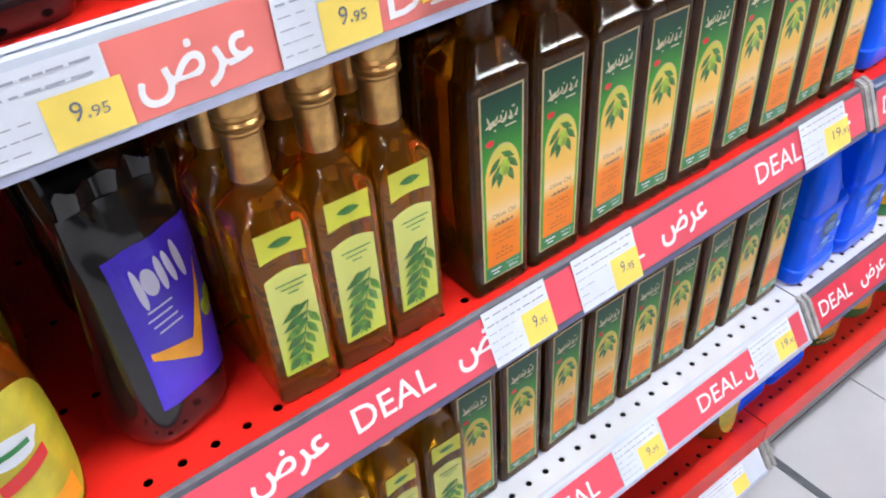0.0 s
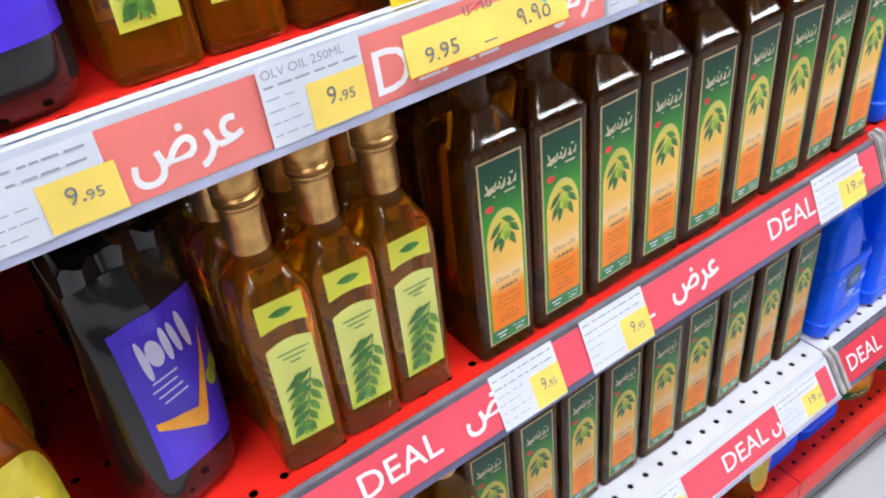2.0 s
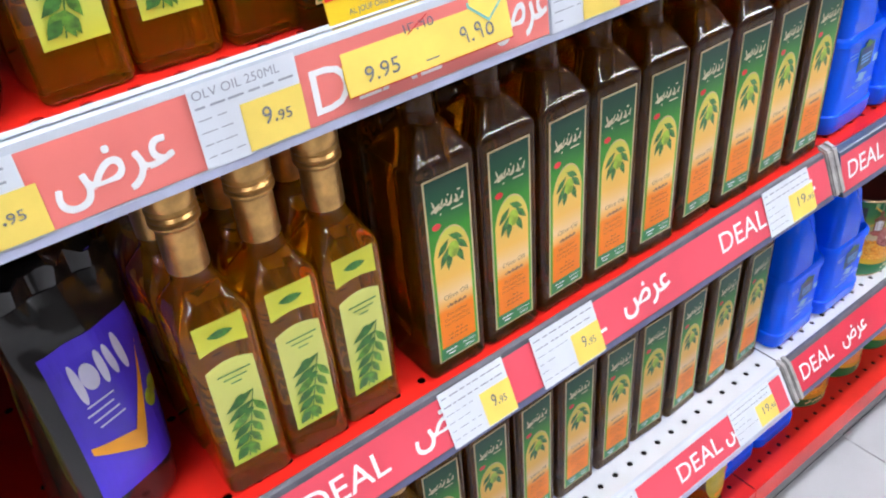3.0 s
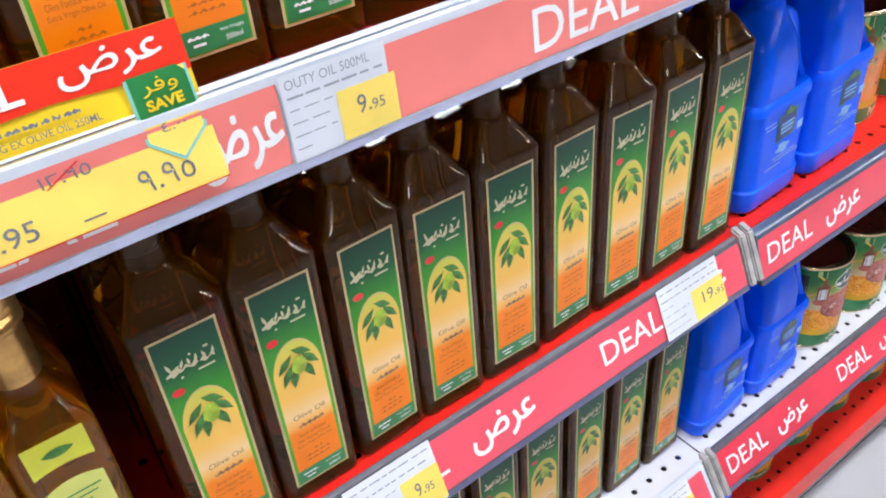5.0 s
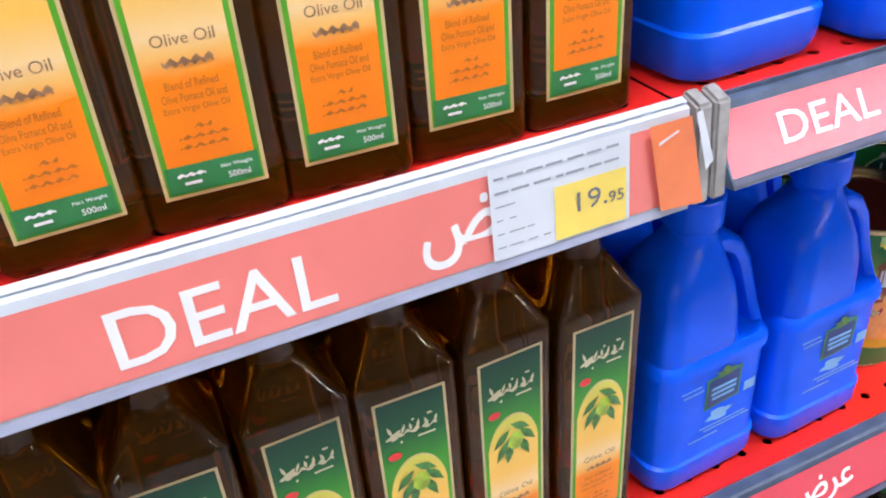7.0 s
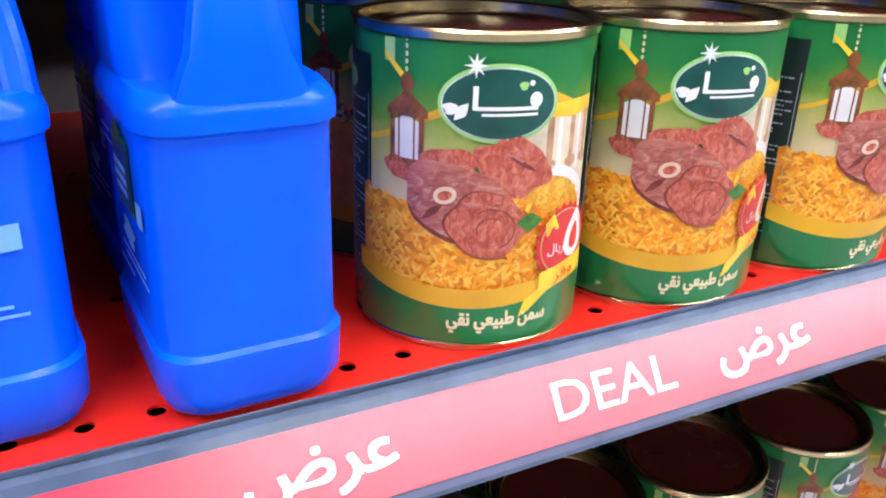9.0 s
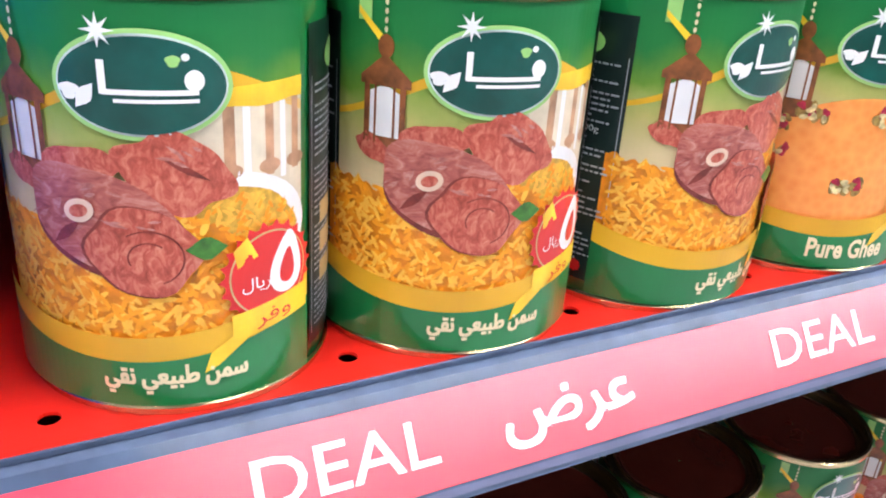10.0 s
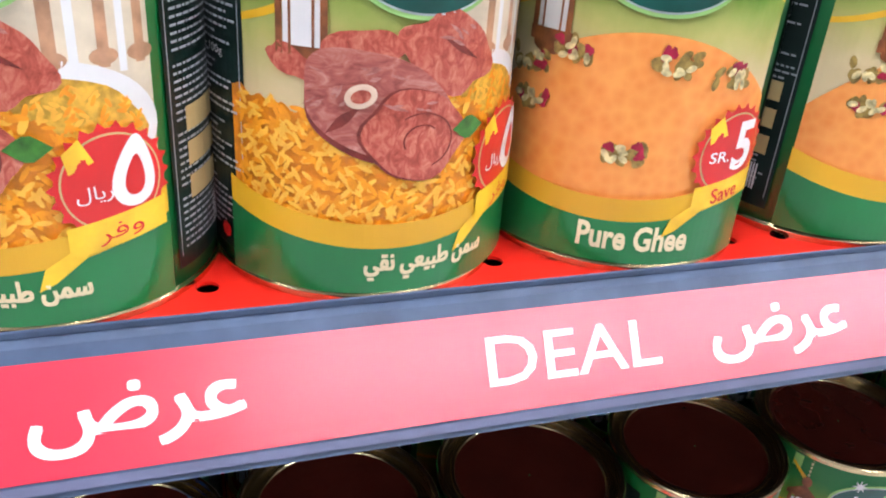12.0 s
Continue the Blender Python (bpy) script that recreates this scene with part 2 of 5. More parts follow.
ORANGE_CAP = mat("orange_plastic", (0.7, 0.22, 0.008), 0.15, trans=0.7, vary=0.2)
TILE = mat("floor_tile", (0.5, 0.5, 0.51), 0.25, noise_scale=5, vary=0.08, bump=0.03, bump_scale=40)
JOINT = mat("tile_joint", (0.09, 0.1, 0.11), 0.8, noise_scale=30, vary=0.2)
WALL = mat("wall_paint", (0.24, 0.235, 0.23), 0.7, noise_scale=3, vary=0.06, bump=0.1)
# wall paint darkened so that the glass mirrors less grey
WALL_DIM = mat("wall_paint_dimmed", (0.12, 0.11, 0.1), 0.7, noise_scale=3, vary=0.1, bump=0.1)
CEIL = mat("ceiling_paint", (0.5, 0.5, 0.5), 0.8, noise_scale=3, vary=0.05)


def lamp_mat(name, color, strength):
    m = bpy.data.materials.new(name)
    m.use_nodes = True
    b = m.node_tree.nodes["Principled BSDF"]
    b.inputs["Base Color"].default_value = (0.8, 0.8, 0.8, 1)
    b.inputs["Emission Color"].default_value = (*color, 1)
    b.inputs["Emission Strength"].default_value = strength
    return m


TUBE = lamp_mat("light_diffuser", (0.95, 0.965, 1.06), LIGHT_POWER)


# ---- mesh helpers ----
def part(name, bm, material, parent=None, label="", smooth=False):
    me = bpy.data.meshes.new(name)
    bmesh.ops.recalc_face_normals(bm, faces=bm.faces)
    if smooth:
        for f in bm.faces:
            f.smooth = True
        for e in bm.edges:
            if len(e.link_faces) == 2 and e.calc_face_angle(0) > 0.55:
                e.smooth = False
    bm.to_mesh(me)
    bm.free()
    me.materials.append(material)
    ob = new(name, me)
    if parent is not None:
        ob.parent = parent
    if label:
        ob["label"] = label
    return ob


def flat_part(name, bm, material, parent=None, label=""):
    me = bpy.data.meshes.new(name)
    bm.to_mesh(me)
    bm.free()
    me.materials.append(material)
    ob = new(name, me)
    if parent is not None:
        ob.parent = parent
    if label:
        ob["label"] = label
    return ob


def thing(name, at=None, label="", category="", group="", kind=""):
    ob = new(name)
    ob.empty_display_size = 0.05
    if at is not None:
        ob.matrix_basis = at
    return tagged(ob, label, category, group, kind)


def add_box(bm, x0, x1, y0, y1, z0, z1, bevel=0.0):
    g = bmesh.ops.create_cube(bm, size=1.0)
    vs = g["verts"]
    for v in vs:
        v.co = ((x0 + x1) / 2 + v.co.x * (x1 - x0), (y0 + y1) / 2 + v.co.y * (y1 - y0), (z0 + z1) / 2 + v.co.z * (z1 - z0))
    if bevel:
        es = list({e for v in vs for e in v.link_edges})
        bmesh.ops.bevel(bm, geom=es, offset=bevel, segments=2, affect="EDGES", profile=0.5)


def box_part(name, dims, material, parent=None, bevel=0.0, label=""):
    bm = bmesh.new()
    add_box(bm, *dims, bevel=bevel)
    return part(name, bm, material, parent, label)


def rounded_ring(ax, ay, r, per=5):
    """Points of a rounded rectangle, half widths ax and ay, corner radius r."""
    r = min(r, ax, ay)
    pts = []
    for k, (sx, sy) in enumerate(((1, 1), (-1, 1), (-1, -1), (1, -1))):
        for i in range(per):
            a = math.pi / 2 * (k + i / (per - 1))
            pts.append((sx * (ax - r) + r * math.cos(a), sy * (ay - r) + r * math.sin(a)))
        lx, ly = (ax - r) * 0.12, (ay - r) * 0.12
        first, last = pts[-per], pts[-1]
        before = (first[0], first[1] - sy * ly) if k % 2 == 0 else (first[0] - sx * lx, first[1])
        after = (last[0] - sx * lx, last[1]) if k % 2 == 0 else (last[0], last[1] - sy * ly)
        pts[-per:] = [before] + pts[-per:] + [after]
    return pts


def loft(sections, per=5, close=True):
    """sections: (z, ax, ay, r[, dx, dy])."""
    bm = bmesh.new()
    rings = []
    for s in sections:
        z, ax, ay, r = s[:4]
        dx, dy = (s[4], s[5]) if len(s) > 4 else (0, 0)
        rings.append([bm.verts.new((x + dx, y + dy, z)) for x, y in rounded_ring(ax, ay, r, per)])
    n = len(rings[0])
    for a, b in zip(rings, rings[1:]):
        for i in range(n):
            bm.faces.new((a[i], a[(i + 1) % n], b[(i + 1) % n], b[i]))
    if close:
        bm.faces.new(rings[0][::-1])
        bm.faces.new(rings[-1])
    return bm


def lathe(profile, n=48, close_top=True, close_bottom=True):
    bm = bmesh.new()
    rings = []
    for r, z in profile:
        rings.append([bm.verts.new((r * math.cos(2 * math.pi * i / n), r * math.sin(2 * math.pi * i / n), z)) for i in range(n)])
    for a, b in zip(rings, rings[1:]):
        for i in range(n):
            bm.faces.new((a[i], a[(i + 1) % n], b[(i + 1) % n], b[i]))
    if close_bottom:
        bm.faces.new(rings[0][::-1])
    if close_top:
        bm.faces.new(rings[-1])
    return bm


# Printed shapes: each is made in (u, v) and laid on a surface by a mapping.
def flat_map(x0, y, z0):
    return lambda u, v, e=0.0: Vector((x0 + u, y - e, z0 + v))


def can_map(radius):
    def at(u, v, e=0.0):
        a = u / radius - math.pi / 2
        return Vector(((radius + e) * math.cos(a), (radius + e) * math.sin(a), v))
    return at


def add_blob(bm, at, cu, cv, shape, e, n=28, rings=3, turn=0.0):
    """shape(angle) gives (du, dv) of the outline."""
    ct, st = math.cos(turn), math.sin(turn)
    mid = bm.verts.new(at(cu, cv, e))
    last = None
    for k in range(1, rings + 1):
        row = []
        for i in range(n):
            du, dv = shape(2 * math.pi * i / n)
            du, dv = du * k / rings, dv * k / rings
            row.append(bm.verts.new(at(cu + du * ct - dv * st, cv + du * st + dv * ct, e)))
        for i in range(n):
            j = (i + 1) % n
            if last is None:
                bm.faces.new((mid, row[i], row[j]))
            else:
                bm.faces.new((last[i], row[i], row[j], last[j]))
        last = row


def oval(a, b):
    return lambda t: (a * math.cos(t), b * math.sin(t))


def lumpy(a, b, amp=0.1, k=3, ph=0.0):
    def f(t):
        s = 1 + amp * math.sin(k * t + ph) + amp * 0.6 * math.sin((k + 2) * t + 2 * ph)
        return a * s * math.cos(t), b * s * math.sin(t)
    return f


def leaf(a, b):
    return lambda t: (a * math.cos(t), b * math.sin(t) * (1 - abs(math.cos(t)) ** 1.5 * 0.9))


def burst(a, teeth=22, depth=0.08):
    return lambda t: (a * (1 + depth * math.cos(teeth * t)) * math.cos(t), a * (1 + depth * math.cos(teeth * t)) * math.sin(t))


def add_band(bm, at, u0, u1, lo, hi, e, n=20):
    last = None
    for i in range(n + 1):
        u = u0 + (u1 - u0) * i / n
        a = lo(u) if callable(lo) else lo
        b = hi(u) if callable(hi) else hi
        cur = (bm.verts.new(at(u, a, e)), bm.verts.new(at(u, b, e)))
        if last:
            bm.faces.new((last[0], cur[0], cur[1], last[1]))
        last = cur


def add_quad(bm, at, pts, e):
    bm.faces.new([bm.verts.new(at(u, v, e)) for u, v in pts])


TEXTS = {}


def add_text(bm, at, body, u, v, width, e, height=None, turn=0.0, thick=0.0):
    key = (body, thick)
    if key not in TEXTS:
        cu = bpy.data.curves.new("lettering", "FONT")
        cu.body = body
        cu.resolution_u = 3
        cu.offset = thick
        ob = bpy.data.objects.new("lettering", cu)
        scene.collection.objects.link(ob)
        bpy.context.view_layer.update()
        me = bpy.data.meshes.new_from_object(ob)
        co = [(p.co.x, p.co.y) for p in me.vertices]
        TEXTS[key] = (co, [tuple(p.vertices) for p in me.polygons])
        bpy.data.objects.remove(ob)
        bpy.data.curves.remove(cu)
        bpy.data.meshes.remove(me)
    co, faces = TEXTS[key]
    xs, ys = [c[0] for c in co], [c[1] for c in co]
    sx = width / (max(xs) - min(xs))
    sy = height / (max(ys) - min(ys)) if height else sx
    ct, st = math.cos(turn), math.sin(turn)
    vs = []
    for x, y in co:
        a, b = (x - min(xs)) * sx, (y - min(ys)) * sy
        vs.append(bm.verts.new(at(u + a * ct - b * st, v + a * st + b * ct, e)))
    for f in faces:
        try:
            bm.faces.new([vs[i] for i in f])
        except ValueError:
            pass


ARD = "\ufebd\ufeae\ufecb"
GHEE_AR = "\ufef2\ufed8\ufee7 \ufef2\ufecc\ufef4\ufe92\ufec3 \ufee6\ufee4\ufeb3"
RIYAL = "\ufedd\ufe8e\ufef3\ufead"
SAVE_AR = "\ufeae\ufed3\ufeed"


def decal(name, parent, material, make, label=""):
    bm = bmesh.new()
    make(bm)
    return flat_part(name, bm, material, parent, label)


# ---- the aisle: floor, walls, ceiling, lamps ----
X0, X1, YB, YF, TOP = -5.0, 9.0, 0.47, -6.0, 3.1
floor = tagged(box_part("floor", (X0, X1, YF, 1.2, -0.05, -0.004), JOINT), "grey-white ceramic tiled shop floor", "floor", kind="structure")
tagged(box_part("wall_back", (X0, X1, 1.2, 1.3, -0.05, TOP), WALL), "plain pale wall behind the shelving", "wall", kind="structure")
# unseen closing wall, kept dark in place of stocked shelves opposite
tagged(box_part("wall_front", (X0, X1, YF - 0.1, YF, -0.05, TOP), WALL_DIM), "plain unseen wall across the aisle, darkened to dim reflections", "wall", kind="structure")
tagged(box_part("wall_west", (X0 - 0.1, X0, YF, 1.2, -0.05, TOP), WALL), "plain pale end wall of the aisle", "wall", kind="structure")
tagged(box_part("wall_east", (X1, X1 + 0.1, YF, 1.2, -0.05, TOP), WALL), "plain pale end wall of the aisle", "wall", kind="structure")
tagged(box_part("ceiling", (X0, X1, YF, 1.2, TOP, TOP + 0.1), CEIL), "plain white shop ceiling", "ceiling", kind="structure")


def ceiling_light(x, y):
    li = thing("ceiling_light", pose(x, y, TOP - 0.06), "white linear ceiling light fitting with lit diffuser", "ceiling light", "aisle ceiling lights")
    box_part("housing", (-0.62, 0.62, -0.11, 0.11, 0.0, 0.06), WHITE_STEEL, li, 0.006)
    box_part("diffuser", (-0.6, 0.6, -0.09, 0.09, -0.03, -0.002), TUBE, li, 0.008)
    return li


first_light = ceiling_light(-1.2, -0.65)
for i in range(1, 5):
    copy_thing(first_light, pose(-1.2 + 1.5 * i, -0.65, TOP - 0.06))
for i in range(5):
    copy_thing(first_light, pose(2.2 + 1.3 * i, -3.4, TOP - 0.06))
for i in range(2):
    copy_thing(first_light, pose(-1.7 - 1.3 * i, -3.4, TOP - 0.06))


# ---- shelving ----
DECK_A, DECK_B, DECK_C, DECK_D, DECK_E = 1.005, 0.7215, 0.4265, 0.19, 1.30
HOLE_X, HOLE_P = 1.297, 0.0228


def perforated_deck(x0, x1, y0, y1, z, thick, rows):
    """A sheet with rows of round holes through it, and a folded front edge."""
    bm = bmesh.new()
    p = HOLE_P
    k0 = math.ceil((x0 - HOLE_X) / p + 0.5)
    k1 = math.floor((x1 - HOLE_X) / p - 0.5)
    ys = [y0]
    for r in rows:
        ys += [r - p / 2, r + p / 2]
    ys.append(y1)
    xa, xb = HOLE_X + (k0 - 0.5) * p, HOLE_X + (k1 + 0.5) * p

    def quad(a, b, c, d):
        bm.faces.new([bm.verts.new((u, v, z)) for u, v in ((a, c), (b, c), (b, d), (a, d))])
    for i in range(len(ys) - 1):
        a, b = ys[i], ys[i + 1]
        if i % 2 == 0:
            quad(x0, x1, a, b)
            continue
        quad(x0, xa, a, b)
        quad(xb, x1, a, b)
        cy = (a + b) / 2
        for k in range(k0, k1 + 1):
            cx = HOLE_X + k * p
            n = 16
            inner = [(cx + 0.0034 * math.cos(2 * math.pi * j / n), cy + 0.0034 * math.sin(2 * math.pi * j / n)) for j in range(n)]
            outer = []
            for j in range(n):
                c, s = math.cos(2 * math.pi * j / n), math.sin(2 * math.pi * j / n)
                q = p / 2 / max(abs(c), abs(s))
                outer.append((cx + q * c, cy + q * s))
            vi = [bm.verts.new((u, v, z)) for u, v in inner]
            vo = [bm.verts.new((u, v, z)) for u, v in outer]
            vl = [bm.verts.new((u, v, z - 0.0012)) for u, v in inner]
            for j in range(n):
                m = (j + 1) % n
                bm.faces.new((vi[j], vo[j], vo[m], vi[m]))
                bm.faces.new((vi[m], vl[m], vl[j], vi[j]))
    add_box(bm, x0, x1, y0 - 0.002, y0 + 0.002, z - thick, z - 0.0002)
    add_box(bm, x0, x1, y1 - 0.002, y1, z - thick, z - 0.0002)
    return bm


class Face:
    """The sloping front face of a price rail."""

    def __init__(self, top, bottom):
        self.t, self.b = Vector((0, *top)), Vector((0, *bottom))
        self.h = (self.t - self.b).length
        up = (self.t - self.b).normalized()
        self.n = Vector((0, -up.z, up.y))

    def at(self, u, v, e=0.0):
        p = self.b + (self.t - self.b) * (v / self.h) + self.n * e
        return Vector((u, p.y, p.z))


def price_rail(bay, x0, x1, face, back, body, top_mat, prints, words, print_material):
    """back: (y, z) where the rail meets the shelf. prints: pieces of the printed strip. words: (text, x, width, height, low)."""
    bm = bmesh.new()
    a = face.at(0, -0.004, 0.0)
    b = face.at(0, face.h + 0.003, 0.0)
    sec = [(a.y, a.z), (b.y, b.z), (b.y + 0.003, b.z + 0.0015), (back[0], back[1]), (back[0], back[1] - 0.004), (b.y + 0.006, b.z - 0.006), (a.y + 0.005, a.z - 0.001)]
    va = [bm.verts.new((x0, y, z)) for y, z in sec]
    vb = [bm.verts.new((x1, y, z)) for y, z in sec]
    n = len(sec)
    for i in range(n):
        bm.faces.new((va[i], va[(i + 1) % n], vb[(i + 1) % n], vb[i]))
    bm.faces.new(va)
    bm.faces.new(vb[::-1])
    rail = part("price_rail", bm, body, bay)
    bm = bmesh.new()
    add_band(bm, lambda u, v, e=0: Vector((u, v, b.z + 0.002 + (back[1] - b.z) * (v - b.y) / max(1e-6, back[0] - b.y))), x0, x1, b.y + 0.0015, back[0] - 0.001, 0, 2)
    flat_part("rail_top", bm, top_mat, rail)
    bm = bmesh.new()
    add_band(bm, face.at, x0, x1, -0.004 if face.h > 0.034 else -0.0022, 0.0004, 0.0015, 2)
    flat_part("rail_edge", bm, RAIL_EDGE_PALE if body == RAIL_WHITE else RAIL_EDGE, rail)
    for u0, u1 in prints:
        bm = bmesh.new()
        add_band(bm, face.at, u0, u1, 0.001, face.h - 0.001, 0.0004, 2)
        flat_part("printed_strip", bm, print_material, rail)
    for body_text, u, w, h, low in words:
        bm = bmesh.new()
        add_text(bm, face.at, body_text, u, low, w, 0.0007, h, thick=0.005 if body_text == "DEAL" else 0.0)
        if body_text == ARD:
            for k, (du, dv) in enumerate(((0.0009, 0.0), (0.0, 0.0008), (0.0009, 0.0008))):
                add_text(bm, face.at, body_text, u + du, low + dv, w, 0.00074 + 0.00004 * k, h)
        flat_part("lettering", bm, INK_WHITE, rail, "white letters")
    return rail


def end_cap(bay, x, face, back_z):
    """Grey plastic clips that close two rails at the joint of the bays."""
    for k, dx in enumerate((-0.007, 0.003)):
        bm = bmesh.new()
        a, b = face.at(0, -0.004, 0.002), face.at(0, face.h + 0.003, 0.002)
        sec = [(a.y, a.z), (b.y, b.z), (b.y + 0.012, b.z + 0.004), (a.y + 0.018, a.z)]
        va = [bm.verts.new((x + dx, y, z)) for y, z in sec]
        vb = [bm.verts.new((x + dx + 0.0085, y, z)) for y, z in sec]
        for i in range(4):
            bm.faces.new((va[i], va[(i + 1) % 4], vb[(i + 1) % 4], vb[i]))
        bm.faces.new(va)
        bm.faces.new(vb[::-1])
        bmesh.ops.bevel(bm, geom=list(bm.edges), offset=0.0015, segments=2, affect="EDGES")
        part("end_cap", bm, CAP_GREY, bay)


def bay_body(name, x0, x1):
    bay = thing(name, None, "red metal shop shelving bay with perforated shelves", "shelving", "shelving bays along the aisle")
    box_part("back_panel", (x0, x1, YB, YB + 0.03, 0.0, 2.0), GREY_PANEL, bay)
    box_part("upright", (x0 - 0.012, x0 + 0.012, YB - 0.03, YB, 0.0, 2.0), GREY_PANEL, bay, 0.002)
    box_part("plinth", (x0, x1, 0.09, 0.11, 0.0, DECK_D - 0.03), mat("plinth_grey", (0.4, 0.4, 0.4), 0.5), bay)
    rows = (0.032, 0.032 + 0.093, 0.032 + 0.186, 0.032 + 0.279)
    for z, m, y in ((DECK_A, RED, 0.008 if x0 < 1 else 0.016), (DECK_B, RED, 0.017), (DECK_C, WHITE_STEEL, 0.014), (DECK_E, RED, 0.017)):
        part("shelf_deck", perforated_deck(x0, x1, y, YB, z, 0.03, rows), m, bay)
        # added dark sheet: paints the shade seen through the deck holes
        box_part("deck_shade_sheet", (x0 + 0.001, x1 - 0.001, y + 0.004, YB - 0.004, z - 0.03, z - 0.028), DECK_SHADE, bay)
    # the same painted shade below the base deck's holes
    box_part("deck_shade_sheet", (x0 + 0.001, x1 - 0.001, 0.016, YB - 0.004, DECK_D - 0.04, DECK_D - 0.038), DECK_SHADE, bay)
    part("base_deck", perforated_deck(x0, x1, 0.012, YB, DECK_D, 0.04, (0.038, 0.066) + rows[2:]), RED, bay)
    return bay


bay_one = bay_body("shelving_bay", 0.0, 0.999)
bay_two = bay_body("shelving_bay", 1.001, 2.0)
bay_three = bay_body("shelving_bay", 2.002, 3.0)

FA1 = Face((0.0, 1.009), (-0.003, 0.969))
FA2 = Face((0.009, 1.0015), (-0.009, 0.9744))
FB1 = Face((0.012, 0.719), (-0.005, 0.681))
FB2 = Face((0.006, 0.714), (-0.006, 0.674))
FC1 = Face((0.008, 0.424), (-0.0155, 0.388))
FC2 = Face((0.010, 0.426), (-0.0135, 0.388))
FE = Face((0.0, 1.30), (-0.002, 1.263))

price_rail(bay_one, 0.0, 0.99, FA1, (0.007, 1.0135), RAIL_WHITE, RAIL_WHITE, [(0.12, 0.2), (0.297, 0.376), (0.430, 0.597), (0.652, 0.99)],
           [(ARD, 0.307, 0.054, 0.024, 0.005), ("DEAL", 0.436, 0.080, 0.0235, 0.006), (ARD, 0.555, 0.04, 0.027, 0.005), ("DEAL", 0.745, 0.081, 0.0235, 0.006), (ARD, 0.862, 0.058, 0.027, 0.005)], STRIP_RED)
price_rail(bay_two, 1.01, 2.0, FA2, (0.0135, 1.008), RAIL_SLATE, RAIL_SLATE, [(1.011, 2.0)],
           [w for k in range(5) for w in (("DEAL", 1.0435 + 0.2118 * k, 0.0600, 0.0150, 0.0092), (ARD, 1.1335 + 0.2065 * k, 0.0545, 0.0175, 0.006))], STRIP_PINK)
price_rail(bay_one, 0.0, 0.99, FB1, (0.019, 0.7195), RAIL_DARK, RAIL_DARK, [(0.0, 0.99)],
           [("DEAL", 0.208, 0.067, 0.019, 0.0125), (ARD, 0.298, 0.058, 0.024, 0.008)] + [w for k in range(3) for w in (("DEAL", 0.3785 + 0.2195 * k, 0.067, 0.019, 0.0125), (ARD, 0.468 + 0.2195 * k, 0.058, 0.024, 0.008))], STRIP_ROSE)
price_rail(bay_two, 1.01, 2.0, FB2, (0.019, 0.7185), RAIL_SLATE, RAIL_SLATE, [(1.011, 2.0)],
           [w for k in range(5) for w in (("DEAL", 1.022 + 0.2125 * k, 0.066, 0.019, 0.0125), (ARD, 1.11 + 0.2125 * k, 0.055, 0.023, 0.008))], STRIP_PINK)
price_rail(bay_one, 0.0, 0.99, FC1, (0.016, 0.4255), RAIL_WHITE, RAIL_WHITE, [(0.3, 0.46), (0.53, 0.66), (0.73, 0.985)],
           [("DEAL", 0.36, 0.070, 0.02, 0.012), ("DEAL", 0.56, 0.070, 0.02, 0.012), ("DEAL", 0.790, 0.072, 0.02, 0.012), (ARD, 0.87, 0.05, 0.022, 0.008)], STRIP_ROSE)
price_rail(bay_two, 1.01, 2.0, FC2, (0.018, 0.4275), RAIL_DARK, RAIL_DARK, [(1.011, 2.0)],
           [w for k in range(5) for w in (("DEAL", 1.003 + 0.019 + 0.2075 * k, 0.066, 0.02, 0.0125), (ARD, 1.09 + 0.019 + 0.2075 * k, 0.055, 0.023, 0.008))], STRIP_PINK)
FD1 = Face((0.011, 0.150), (-0.012, 0.118))
price_rail(bay_one, 0.0, 0.99, FD1, (0.014, 0.152), RAIL_WHITE, RAIL_WHITE, [(0.5, 0.62), (0.70, 0.86)], [("DEAL", 0.52, 0.07, 0.02, 0.01), ("DEAL", 0.73, 0.07, 0.02, 0.01)], STRIP_ROSE)
for f in (FA1, FB1, FC1, FD1):
    end_cap(bay_one, 1.0, f, 0)


